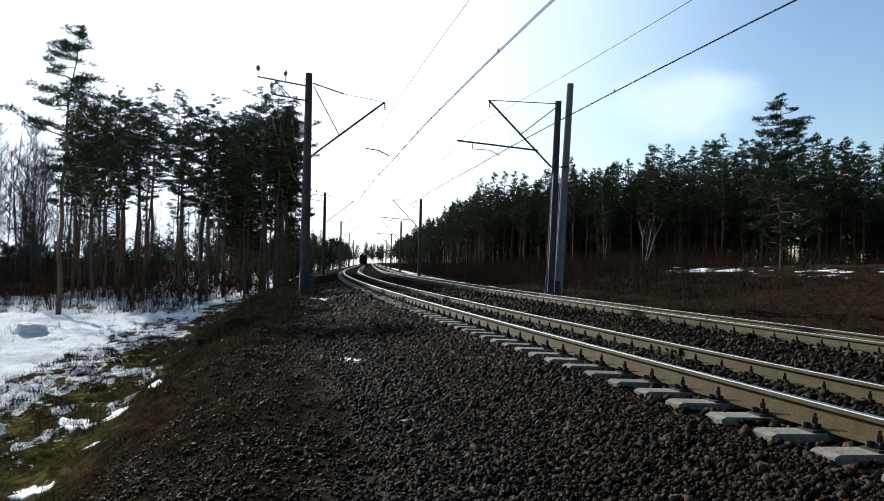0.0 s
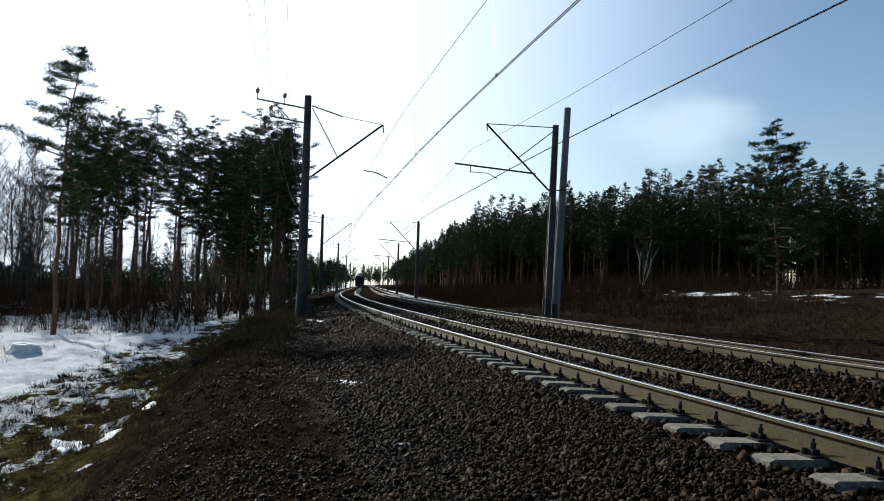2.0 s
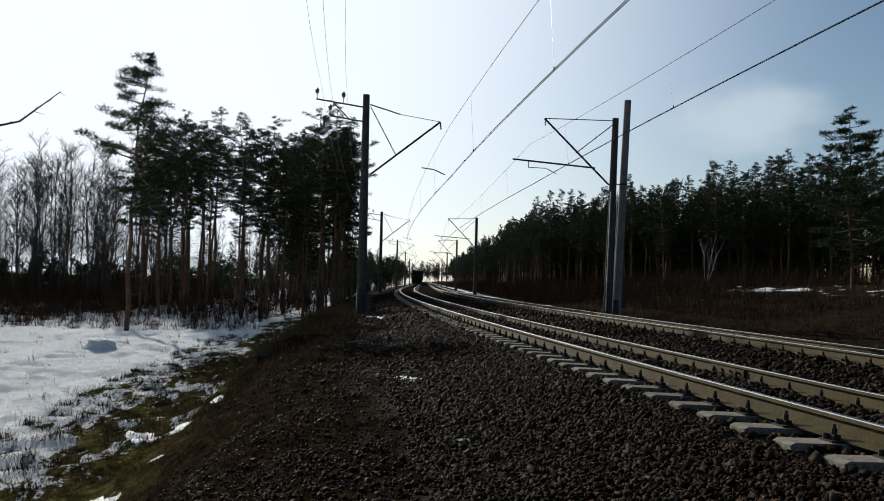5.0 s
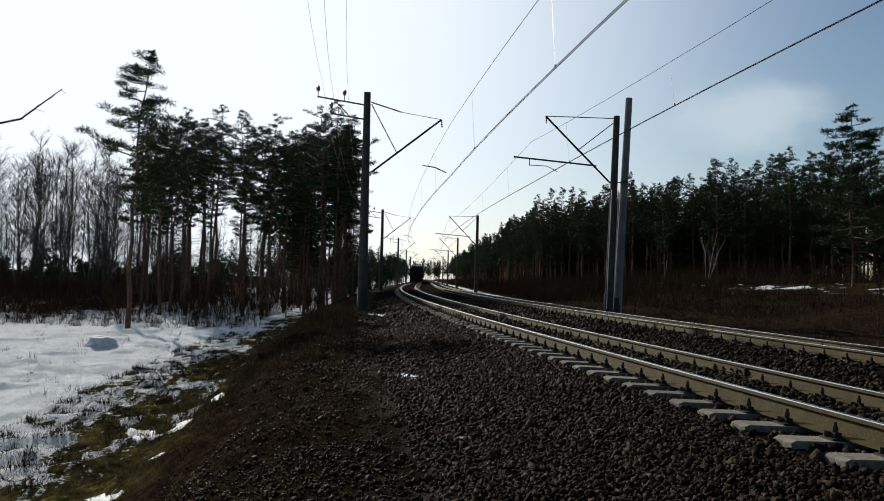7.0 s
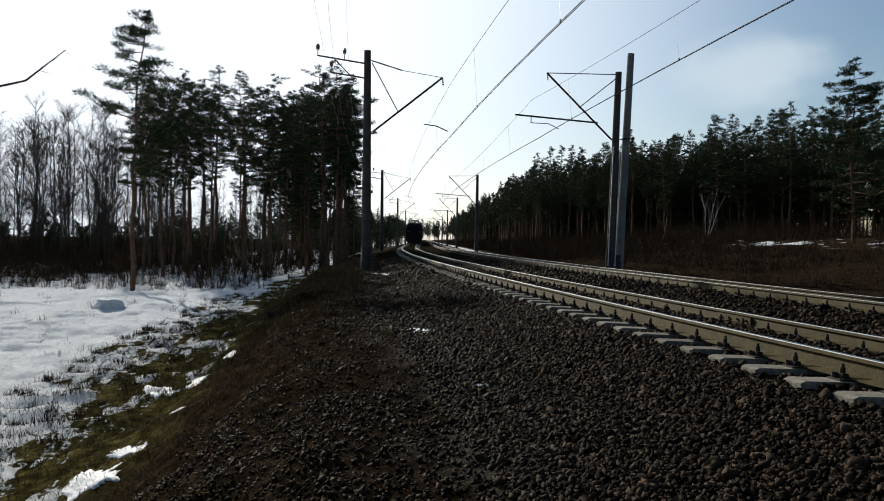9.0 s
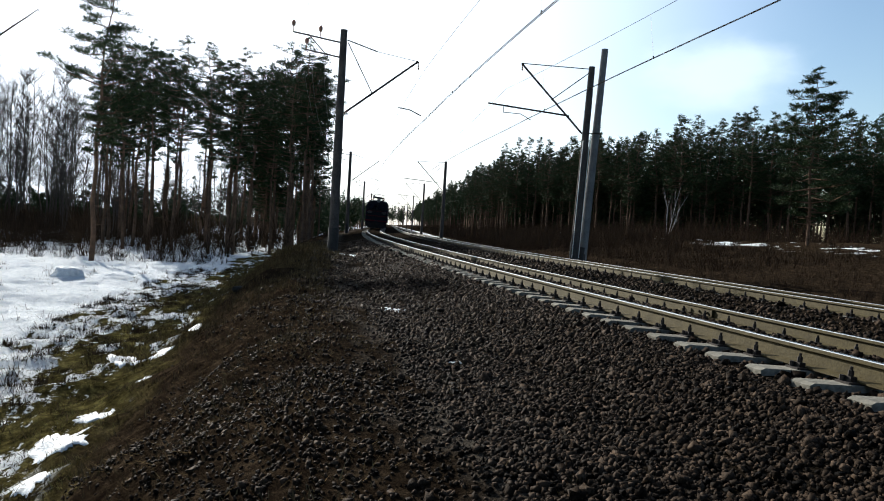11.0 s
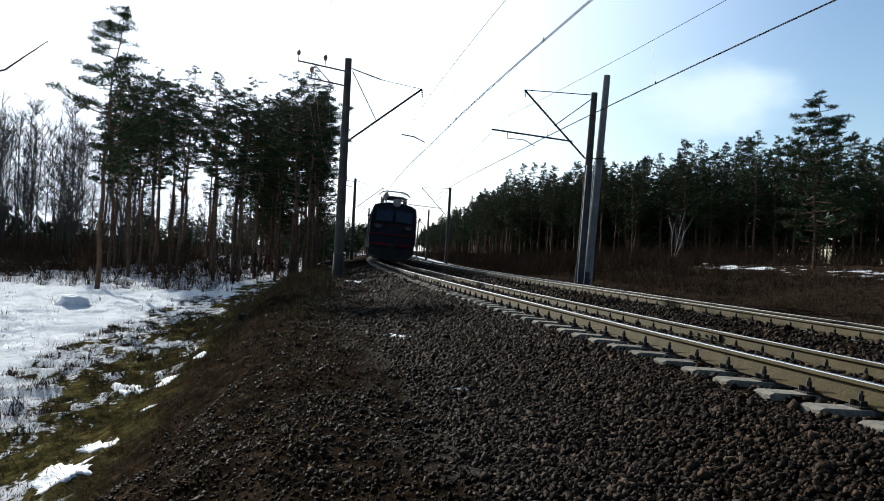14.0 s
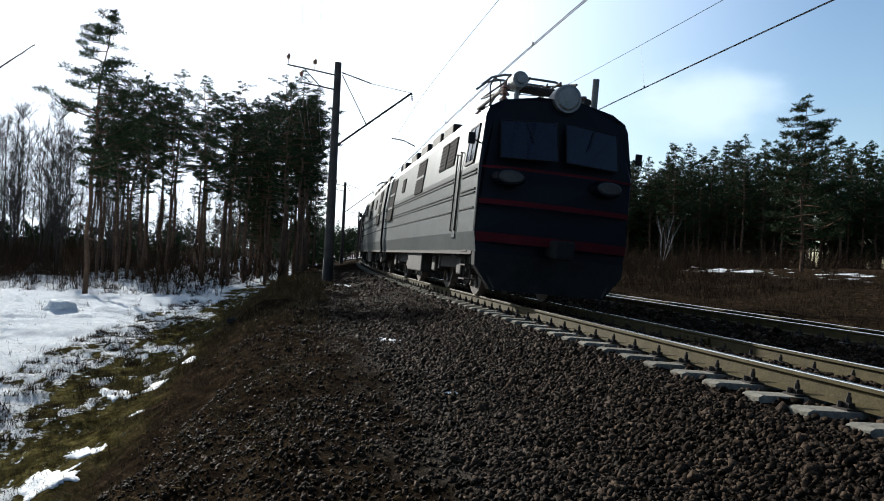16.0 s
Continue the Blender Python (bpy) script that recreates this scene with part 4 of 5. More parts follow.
def loco():
    """One section of the locomotive; y runs to its cab end, z from the rail head."""
    top = tagged(empty("locomotive"), "dark electric locomotive section, sunlight painted into its sides, shade into its red-striped cab, lowered pantograph", "locomotive", "locomotive sections")
    bm = bmesh.new()
    rings = [[bm.verts.new(c) for c in ring] for ring in (section_ring(-7.5), section_ring(6.95), section_ring(7.45, 0.995, 0.16), section_ring(7.75, 0.985, 0.3, 1.0))]
    k = len(rings[0])
    for u, v in zip(rings, rings[1:]):
        for j in range(k):
            bm.faces.new((u[j], u[(j + 1) % k], v[(j + 1) % k], v[j]))
    bm.faces.new(rings[0])
    f = bm.faces.new(rings[-1][::-1])
    bmesh.ops.recalc_face_normals(bm, faces=bm.faces)
    body = part("body", bm, [SHADED_CAB_PAINT, LIT_SIDE_PAINT], top)
    # side faces take the sunlit tone, end faces the shaded one
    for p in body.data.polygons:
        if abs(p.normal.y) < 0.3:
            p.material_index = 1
    # end face
    def front_y(z, x=0.0):
        return 7.75 - max(0.0, z - 2.6) * 0.3 - abs(x) ** 3 * 0.06
    for sx in (-1, 1):
        bm = bmesh.new()
        x0, x1 = sx * 0.09, sx * 1.2
        fr = [(x0, 2.78), (x1, 2.74), (x1, 3.5), (x0, 3.58)]
        vs = [bm.verts.new((x, front_y(z, x) + 0.015, z)) for x, z in fr]
        bm.faces.new(vs)
        bmesh.ops.solidify(bm, geom=bm.faces[:], thickness=0.02)
        part("windscreen", bm, GLASS, top, "dark reflective windscreen")
        bm = bmesh.new()
        for (xa, za), (xb, zb) in zip(fr, fr[1:] + fr[:1]):
            rod(bm, (xa, front_y(za, xa) + 0.02, za), (xb, front_y(zb, xb) + 0.012, zb), 0.014, 0.014, 6)
        part("windscreen_frame", bm, RUBBER, top)
        bm = bmesh.new()
        rod(bm, (sx * 1.0, 7.6, 2.38), (sx * 1.0, 7.755, 2.38), 0.21, 0.17, 20)
        for v in bm.verts:
            v.co = Vector((sx * 1.0 + (v.co.x - sx * 1.0) * 1.6, v.co.y, 2.38 + (v.co.z - 2.38) * 0.85))
        lamp = part("marker_lamp", bm, SHADED_CAB_PAINT, top)
        bm = bmesh.new()
        rod(bm, (sx * 1.0, 7.75, 2.38), (sx * 1.0, 7.775, 2.38), 0.15, 0.12, 20)
        for v in bm.verts:
            v.co = Vector((sx * 1.0 + (v.co.x - sx * 1.0) * 1.75, v.co.y, 2.38 + (v.co.z - 2.38) * 0.85))
        part("lens", bm, MARKER_LENS, lamp, "dull grey lamp lens")
        bm = bmesh.new()
        rod(bm, (sx * 1.5, 7.3, 3.0), (sx * 1.72, 7.35, 3.08), 0.015, 0.015, 6)
        box(bm, sx * 1.74 - 0.07, sx * 1.74 + 0.07, 7.31, 7.37, 2.97, 3.2, bevel=0.02)
        part("mirror", bm, RUBBER, top)
        # grab rails beside the cab door
        bm = bmesh.new()
        for y in (5.55, 5.95):
            rod(bm, (sx * 1.62, y, 1.35), (sx * 1.6, y, 3.0), 0.018, 0.018, 6)
            for z in (1.35, 3.0):
                rod(bm, (sx * 1.5, y, z), (sx * 1.63, y, z), 0.014, 0.014, 6)
        part("handrail", bm, DARK_IRON, top)
        bm = bmesh.new()
        box(bm, sx * 1.583 - 0.012, sx * 1.583 + 0.012, 5.58, 5.92, 1.2, 2.6)
        part("door", bm, LIT_SIDE_PAINT, top)
        # cab side window
        m = Matrix.Translation((sx * 1.545, 0, 3.06)) @ Matrix.Rotation(sx * -0.092, 4, "Y")
        bm = bmesh.new()
        box(bm, -0.012, 0.012, 6.35, 7.0, -0.34, 0.36, m)
        part("cab_window", bm, GLASS, top, "dark cab side window")
        bm = bmesh.new()
        for ya, yb, za, zb in ((6.3, 7.05, 0.36, 0.4), (6.3, 7.05, -0.4, -0.34), (6.3, 6.35, -0.4, 0.4), (7.0, 7.05, -0.4, 0.4), (6.65, 6.69, -0.36, 0.36)):
            box(bm, -0.018, 0.022, ya, yb, za, zb, m)
        part("window_frame", bm, RUBBER, top)
        # pressed ribs along the flank, coloured dark to read as shaded grooves
        for z in (1.75, 2.05, 2.12, 2.42, 2.49):
            for ya, yb in ((-7.3, 5.3), (6.1, 7.35)):
                bm = bmesh.new()
                box(bm, sx * 1.586 - 0.014, sx * 1.586 + 0.014, ya, yb, z, z + 0.028)
                part("rib", bm, RIB_SHADE, top)
        # air grilles
        for ya, yb, z0, z1 in ((4.25, 5.05, 2.85, 3.5), (3.35, 4.1, 2.85, 3.5), (-0.2, 1.1, 2.55, 3.5), (-6.2, -4.9, 2.0, 3.5), (-3.2, -2.6, 2.85, 3.3)):
            bm = bmesh.new()
            tilt = Matrix.Translation((sx * 1.585, 0, 2.62)) @ Matrix.Rotation(sx * -0.092, 4, "Y")
            box(bm, -0.02, 0.02, ya, yb, z0 - 2.62, z1 - 2.62, tilt)
            grille = part("grille", bm, GRILLE_BLACK, top)
            bm = bmesh.new()
            nn = int((z1 - z0) / 0.09)
            for q in range(nn):
                z = z0 - 2.62 + (q + 0.5) * (z1 - z0) / nn
                box(bm, 0.0, 0.03 * sx, ya, yb, z - 0.012, z + 0.012, tilt)
            part("louvres", bm, GRILLE_BLACK, grille)
            if z1 - z0 > 0.9:
                bm = bmesh.new()
                for z in np.arange(z0 + 0.45, z1 - 0.2, 0.5):
                    box(bm, -0.03, 0.035, ya - 0.02, yb + 0.02, z - 2.65, z - 2.58, tilt)
                part("grille_bar", bm, LIT_SIDE_PAINT, grille)
        # sill
        bm = bmesh.new()
        box(bm, sx * 1.49 - 0.04, sx * 1.49 + 0.04, -7.5, 7.3, 0.86, 0.93)
        part("sill", bm, DARK_IRON, top)
    # wipers
    for sx in (-1, 1):
        bm = bmesh.new()
        rod(bm, (sx * 0.7, front_y(3.5) + 0.0, 3.52), (sx * 0.55, front_y(3.1) + 0.03, 3.1), 0.012, 0.01, 5)
        part("wiper", bm, RUBBER, top)
    # red stripes across the face
    for z0, z1 in ((1.12, 1.3), (1.84, 1.94), (2.52, 2.57)):
        bm = bmesh.new()
        xs = np.linspace(-1.53, 1.53, 13)
        for xa, xb in zip(xs, xs[1:]):
            vs = [bm.verts.new((x, front_y(1, x) + 0.008, z)) for x, z in ((xa, z0), (xb, z0), (xb, z1), (xa, z1))]
            bm.faces.new(vs)
        bmesh.ops.remove_doubles(bm, verts=bm.verts, dist=0.001)
        bmesh.ops.solidify(bm, geom=bm.faces[:], thickness=-0.006)
        part("stripe", bm, PAINT_RED, top, "red stripe")
    # big round headlamp
    bm = bmesh.new()
    rod(bm, (-0.1, 6.7, 4.12), (-0.1, 7.1, 4.09), 0.2, 0.28, 28)
    rod(bm, (-0.1, 7.1, 4.09), (-0.1, 7.42, 4.09), 0.28, 0.28, 28)
    lamp = part("headlamp", bm, STEEL_GREY, top)
    bm = bmesh.new()
    rod(bm, (-0.1, 7.41, 4.09), (-0.1, 7.45, 4.09), 0.255, 0.2, 28)
    part("lens", bm, LENS, lamp, "pale headlamp glass")
    # roof walkway, boxes, horn and insulators
    for sx in (-1, 1):
        bm = bmesh.new()
        box(bm, sx * 0.95 - 0.2, sx * 0.95 + 0.2, -7.0, 3.4, 3.95, 4.08, bevel=0.02)
        part("roof_box", bm, DARK_IRON, top)
        for y in (-5.5, -3.0, -1.0, 1.0, 2.6):
            bm = bmesh.new()
            box(bm, sx * 1.0 - 0.3, sx * 1.0 + 0.3, y - 0.6, y + 0.6, 3.8, 4.12 + 0.05 * (y % 2), bevel=0.04)
            part("roof_hatch", bm, DARK_IRON, top)
    bm = bmesh.new()
    rod(bm, (-0.72, 6.4, 4.2), (-0.72, 6.9, 4.2), 0.03, 0.08, 12)
    rod(bm, (-0.72, 6.5, 3.9), (-0.72, 6.5, 4.2), 0.03, 0.03, 8)
    part("horn", bm, DARK_IRON, top)
    for x, y in ((-0.8, 5.95), (0.8, 5.95), (-0.8, 3.75), (0.8, 3.75), (0.95, 6.5)):
        insulator("roof_insulator", top, (x, y, 3.98), (x, y, 4.47), 0.11)
    # lowered pantograph
    panto = part("pantograph", rod(rod(bmesh.new(), (-0.8, 3.6, 4.5), (-0.8, 6.1, 4.5), 0.04), (0.8, 3.6, 4.5), (0.8, 6.1, 4.5), 0.04), DARK_IRON, top)
    for y in (3.75, 5.95):
        bm = bmesh.new()
        rod(bm, (-0.8, y, 4.5), (0.8, y, 4.5), 0.06, 0.06, 8)
        rod(bm, (-0.55, y, 4.55), (0.55, y, 4.55), 0.075, 0.075, 8)
        part("pantograph_beam", bm, DARK_IRON, panto)
    for sx in (-1, 1):
        for sy in (-1, 1):
            bm = bmesh.new()
            rod(bm, (sx * 0.6, 4.85 + sy * 1.05, 4.55), (sx * 0.75, 4.85 - sy * 1.25, 4.76), 0.03, 0.024, 6)
            rod(bm, (sx * 0.75, 4.85 - sy * 1.25, 4.76), (sx * 0.45, 4.85 + sy * 0.15, 4.98), 0.024, 0.02, 6)
            part("pantograph_arm", bm, DARK_IRON, panto)
        part("pantograph_spring", rod(bmesh.new(), (sx * 0.1, 3.8, 4.5), (sx * 0.35, 6.2, 4.72), 0.024, 0.024, 6), DARK_IRON, panto)
    for y in (4.6, 5.1):
        bm = bmesh.new()
        pts_ = [(-1.12, 4.72), (-0.9, 4.92), (-0.6, 5.02), (0.6, 5.02), (0.9, 4.92), (1.12, 4.72)]
        for (xa, za), (xb, zb) in zip(pts_, pts_[1:]):
            rod(bm, (xa, y, za), (xb, y, zb), 0.028, 0.028, 6)
        part("collector_shoe", bm, STEEL_GREY, panto)
    bm = bmesh.new()
    pts_ = [(1.25, 6.6, 3.95), (1.27, 6.5, 4.35), (1.12, 6.2, 4.62), (0.85, 5.7, 4.7), (0.6, 4.9, 4.6)]
    for a, b_ in zip(pts_, pts_[1:]):
        rod(bm, a, b_, 0.016, 0.016, 6)
    part("roof_cable", bm, DARK_IRON, top)
    bm = bmesh.new()
    rod(bm, (0.62, 6.05, 4.6), (0.62, 6.45, 4.6), 0.17, 0.17, 16)
    rod(bm, (0.62, 6.45, 4.6), (0.62, 6.5, 4.6), 0.1, 0.09, 12)
    rod(bm, (0.62, 6.25, 3.95), (0.62, 6.25, 4.5), 0.05, 0.05, 8)
    part("blower", bm, STEEL_GREY, top)
    bm = bmesh.new()
    rod(bm, (-0.62, 6.2, 3.95), (-0.62, 6.2, 4.5), 0.08, 0.06, 8)
    rod(bm, (-0.3, 6.2, 4.4), (-0.95, 6.2, 4.47), 0.02, 0.02, 6)
    part("arrester", bm, PORCELAIN, top)
    # under the body
    bm = bmesh.new()
    vs = [(-1.52, 0.92), (1.52, 0.92), (1.5, 0.66), (1.15, 0.22), (-1.15, 0.22), (-1.5, 0.66)]
    a = [bm.verts.new((x, 7.55, z)) for x, z in vs]
    b_ = [bm.verts.new((x, 7.3, z)) for x, z in vs]
    bm.faces.new(a)
    bm.faces.new(b_[::-1])
    for i in range(6):
        bm.faces.new((a[i], b_[i], b_[(i + 1) % 6], a[(i + 1) % 6]))
    bmesh.ops.recalc_face_normals(bm, faces=bm.faces)
    part("plough", bm, RUBBER, top)
    bm = bmesh.new()
    box(bm, -0.12, 0.12, 7.4, 8.15, 0.95, 1.2, bevel=0.03)
    box(bm, -0.2, 0.2, 7.95, 8.3, 0.9, 1.25, bevel=0.05)
    part("coupler", bm, RUBBER, top)
    for sx in (-1, 1):
        bm = bmesh.new()
        for q in range(3):
            box(bm, sx * 1.42 - 0.12, sx * 1.42 + 0.12, 6.45, 6.95, 0.35 + q * 0.28, 0.38 + q * 0.28)
        for y in (6.45, 6.95):
            rod(bm, (sx * 1.42, y, 0.3), (sx * 1.42, y, 0.95), 0.02, 0.02, 6)
        part("steps", bm, DARK_IRON, top)
        bm = bmesh.new()
        box(bm, sx * 1.2 - 0.25, sx * 1.2 + 0.25, -1.2, 1.3, 0.35, 0.9, bevel=0.04)
        part("equipment_box", bm, BOGIE_GREY, top)
        rail_ = bmesh.new()
        rod(rail_, (sx * 1.45, 7.4, 0.9), (sx * 1.1, 7.6, 0.25), 0.02, 0.02, 6)
        part("brake_pipe", rail_, BOGIE_GREY, top)
    for yb in (-3.75, 3.75):
        bm = bmesh.new()
        for sx in (-1, 1):
            box(bm, sx * 1.1 - 0.08, sx * 1.1 + 0.08, yb - 2.3, yb + 2.3, 0.55, 0.85, bevel=0.03)
            for dy in (-1.5, 1.5):
                box(bm, sx * 1.15 - 0.14, sx * 1.15 + 0.14, yb + dy - 0.22, yb + dy + 0.22, 0.42, 0.8, bevel=0.04)
                for e in (-0.42, 0.42):
                    rod(bm, (sx * 1.15, yb + dy + e, 0.5), (sx * 1.15, yb + dy + e, 0.88), 0.09, 0.09, 10)
        part("bogie_frame", bm, BOGIE_GREY, top)
        for dy in (-1.5, 1.5):
            bm = bmesh.new()
            for sx in (-1, 1):
                rod(bm, (sx * 0.74, 0, 0), (sx * 0.87, 0, 0), 0.625, 0.62, 28)
                rod(bm, (sx * 0.7, 0, 0), (sx * 0.75, 0, 0), 0.655, 0.65, 28)
                rod(bm, (sx * 0.87, 0, 0), (sx * 0.98, 0, 0), 0.16, 0.14, 14)
                for q in range(6):
                    rod(bm, (sx * 0.88, 0.2 * math.cos(q * 1.047), 0.2 * math.sin(q * 1.047)), (sx * 0.885, 0.5 * math.cos(q * 1.047), 0.5 * math.sin(q * 1.047)), 0.06, 0.05, 5)
            rod(bm, (-0.75, 0, 0), (0.75, 0, 0), 0.09, 0.09, 12)
            ws = part("wheelset", bm, WHEEL, top)
            ws.location = (0, yb + dy, 0.63)
    return top


def boxcar():
    top = tagged(empty("freight_wagon"), "dark brown covered freight wagon", "freight wagon", "freight wagons")
    bm = bmesh.new()
    prof = [(-1.4, 1.15), (-1.4, 3.55), (-1.0, 3.85), (0, 3.98), (1.0, 3.85), (1.4, 3.55), (1.4, 1.15)]
    a = [bm.verts.new((x, -6.7, z)) for x, z in prof]
    b_ = [bm.verts.new((x, 6.7, z)) for x, z in prof]
    bm.faces.new(a)
    bm.faces.new(b_[::-1])
    for i in range(7):
        bm.faces.new((a[i], b_[i], b_[(i + 1) % 7], a[(i + 1) % 7]))
    bmesh.ops.recalc_face_normals(bm, faces=bm.faces)
    part("body", bm, WAGON_BROWN, top)
    for sx in (-1, 1):
        for y in np.linspace(-6.5, 6.5, 12):
            bm = bmesh.new()
            box(bm, sx * 1.43 - 0.04, sx * 1.43 + 0.04, y - 0.05, y + 0.05, 1.15, 3.5)
            part("rib", bm, WAGON_BROWN, top)
        bm = bmesh.new()
        box(bm, sx * 1.45 - 0.03, sx * 1.45 + 0.03, -1.1, 1.1, 1.25, 3.35)
        part("sliding_door", bm, WAGON_BROWN, top)
    bm = bmesh.new()
    box(bm, -0.3, 0.3, -7.1, 7.1, 0.9, 1.15)
    part("underframe", bm, DARK_IRON, top)
    for yb in (-4.9, 4.9):
        bm = bmesh.new()
        for sx in (-1, 1):
            box(bm, sx * 1.0 - 0.08, sx * 1.0 + 0.08, yb - 1.15, yb + 1.15, 0.45, 0.75, bevel=0.05)
        part("bogie_frame", bm, DARK_IRON, top)
        for dy in (-0.92, 0.92):
            bm = bmesh.new()
            for sx in (-1, 1):
                rod(bm, (sx * 0.73, 0, 0), (sx * 0.87, 0, 0), 0.475, 0.47, 20)
            rod(bm, (-0.75, 0, 0), (0.75, 0, 0), 0.08, 0.08, 8)
            ws = part("wheelset", bm, WHEEL, top)
            ws.location = (0, yb + dy, 0.48)
    return top


SPEED, FACE_END = 17.55, 13.85


def face_at(t):
    """Where along the line the train's face stands."""
    return FACE_END + (16.0 - t) * SPEED


def rolling(s_mid, half, turned):
    """A vehicle's pose when its middle is at s_mid: a chord between its two bogies, leaning with the track."""
    x0, y0, _a = line(s_mid - half)
    x1, y1, _b = line(s_mid + half)
    th = math.degrees(math.atan2(-(x1 - x0), y1 - y0))
    m = pose(float(x0 + x1) / 2, float(y0 + y1) / 2, -CANT / 2, 0, CANT_DEG, th)
    return m if turned else m @ pose(0, 0, 0, 0, 0, 180)


def motions():
    first = loco()
    second = copy_thing(first, Matrix())
    wagon = boxcar()
    units = [(first, 7.75, 3.75, False), (second, 7.75 + 15.9, 3.75, True)]
    for i in range(9):
        car = wagon if i == 0 else copy_thing(wagon, Matrix())
        units.append((car, 7.75 + 15.9 + 15.6 + i * 14.7, 4.9, False))
    for ob, behind, half, turned in units:
        walk(ob, [(i * 0.25, rolling(face_at(i * 0.25) + behind, half, turned)) for i in range(65)])
    for ob, way in ((first, -1), (second, 1)):
        for ws in [c for c in ob.children if c.name.startswith("wheelset")]:
            x, y, z = ws.location
            walk(ws, [(i / 30, pose(x, y, z, way * math.degrees(i / 30 * SPEED / 0.625) % 360)) for i in range(481)])


# ---- loose stones, grass and snow patches ----
def stone_shapes(count):
    rnd = np.random.RandomState(3)
    cube = np.array([(x, y, z) for x in (-1, 1) for y in (-1, 1) for z in (-1, 1)], float)
    out = []
    for _ in range(count):
        v = cube * rnd.uniform(0.55, 1.0, (8, 3)) + rnd.uniform(-0.28, 0.28, (8, 3))
        v *= rnd.uniform(0.38, 1.25, 3)
        out.append(v * 0.5)
    return out


CUBE_FACES = np.array([(0, 1, 3, 2), (4, 6, 7, 5), (0, 4, 5, 1), (2, 3, 7, 6), (0, 2, 6, 4), (1, 5, 7, 3)])


def turns(rnd, n):
    q = rnd.normal(size=(n, 4))
    q /= np.linalg.norm(q, axis=1)[:, None]
    w, x, y, z = q.T
    return np.stack([np.stack([1 - 2 * (y * y + z * z), 2 * (x * y - z * w), 2 * (x * z + y * w)], -1),
                     np.stack([2 * (x * y + z * w), 1 - 2 * (x * x + z * z), 2 * (y * z - x * w)], -1),
                     np.stack([2 * (x * z - y * w), 2 * (y * z + x * w), 1 - 2 * (x * x + y * y)], -1)], 1)


def ballast():
    rnd = np.random.RandomState(8)
    shapes = stone_shapes(24)
    S, O, size = [], [], []
    for s0, s1, o0, o1, per, big in ((3.4, 8, -3.9, -1.38, 1300, 0.034), (8, 13, -3.8, -1.38, 720, 0.039), (13, 24, -5.0, -3.3, 110, 0.042), (24, 34, -5.2, -2.8, 50, 0.06), (13, 22, -3.3, -1.38, 290, 0.05), (22, 45, -2.8, -1.38, 80, 0.075),
                                     (3, 8, -6.9, -3.9, 430, 0.028), (8, 14, -6.6, -3.8, 150, 0.031), (14, 26, -5.6, -3.6, 25, 0.05),
                                     (3, 16, -1.4, 1.4, 200, 0.055), (16, 36, -1.4, 1.4, 60, 0.08),
                                     (3, 20, 1.4, 3.3, 150, 0.062), (20, 46, 1.4, 3.3, 50, 0.09), (4, 32, 3.3, 6.9, 36, 0.07), (-5, 3.4, -3.9, -1.38, 300, 0.045), (-5, 3, -6.4, -3.9, 150, 0.036), (-5, 3, -1.4, 3.3, 70, 0.06)):
        n = int((s1 - s0) * (o1 - o0) * per)
        S.append(rnd.uniform(s0, s1, n))
        O.append(rnd.uniform(o0, o1, n))
        size.append(big * rnd.lognormal(0, 0.28, n))
    S, O, size = map(np.concatenate, (S, O, size))
    phase = abs((S - (0.14 - 8 * PITCH) + PITCH / 2) % PITCH - PITCH / 2)
    keep = ~((abs(O) < 1.37) & (abs(O) > 0.62) & (phase < 0.15))
    edge = -6.2 + 0.5 * np.sin(S * 1.3) + 0.35 * np.sin(S * 3.7 + 1) + np.interp(S, [7, 12, 22], [0.1, 1.1, 2.2])
    keep &= O > edge - rnd.exponential(0.35, len(S))
    S, O, size = S[keep], O[keep], size[keep]
    x, y, _t = line(S, O)
    z = relief(x, y, O) + size * 0.12
    kind = rnd.randint(0, 24, len(S))
    M = turns(rnd, len(S))
    base = np.array(shapes)[kind] * size[:, None, None]
    verts = np.einsum("nij,nkj->nki", M, base) + np.stack([x, y, z], 1)[:, None, :]
    faces = CUBE_FACES[None] + (np.arange(len(S)) * 8)[:, None, None]
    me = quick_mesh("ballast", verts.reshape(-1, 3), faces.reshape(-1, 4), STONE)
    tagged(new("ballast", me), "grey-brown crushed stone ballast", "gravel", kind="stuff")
    meshes = [quick_mesh("stone", v, CUBE_FACES, STONE) for v in shapes[:8]]
    ground_ob = bpy.data.objects["ground"]
    for i in range(280):
        s, o = rnd.uniform(3.6, 7.5), rnd.uniform(-4.6, -1.6)
        px, py, _t = line(s, o)
        ob = new("stone", meshes[i % 8])
        k = 0.048 * rnd.lognormal(0, 0.25)
        ob.matrix_basis = Matrix.LocRotScale((float(px), float(py), float(relief([px], [py], [o])[0]) + k * 0.25), Euler(rnd.uniform(0, 6, 3)), (k, k, k))
        ob.parent = ground_ob


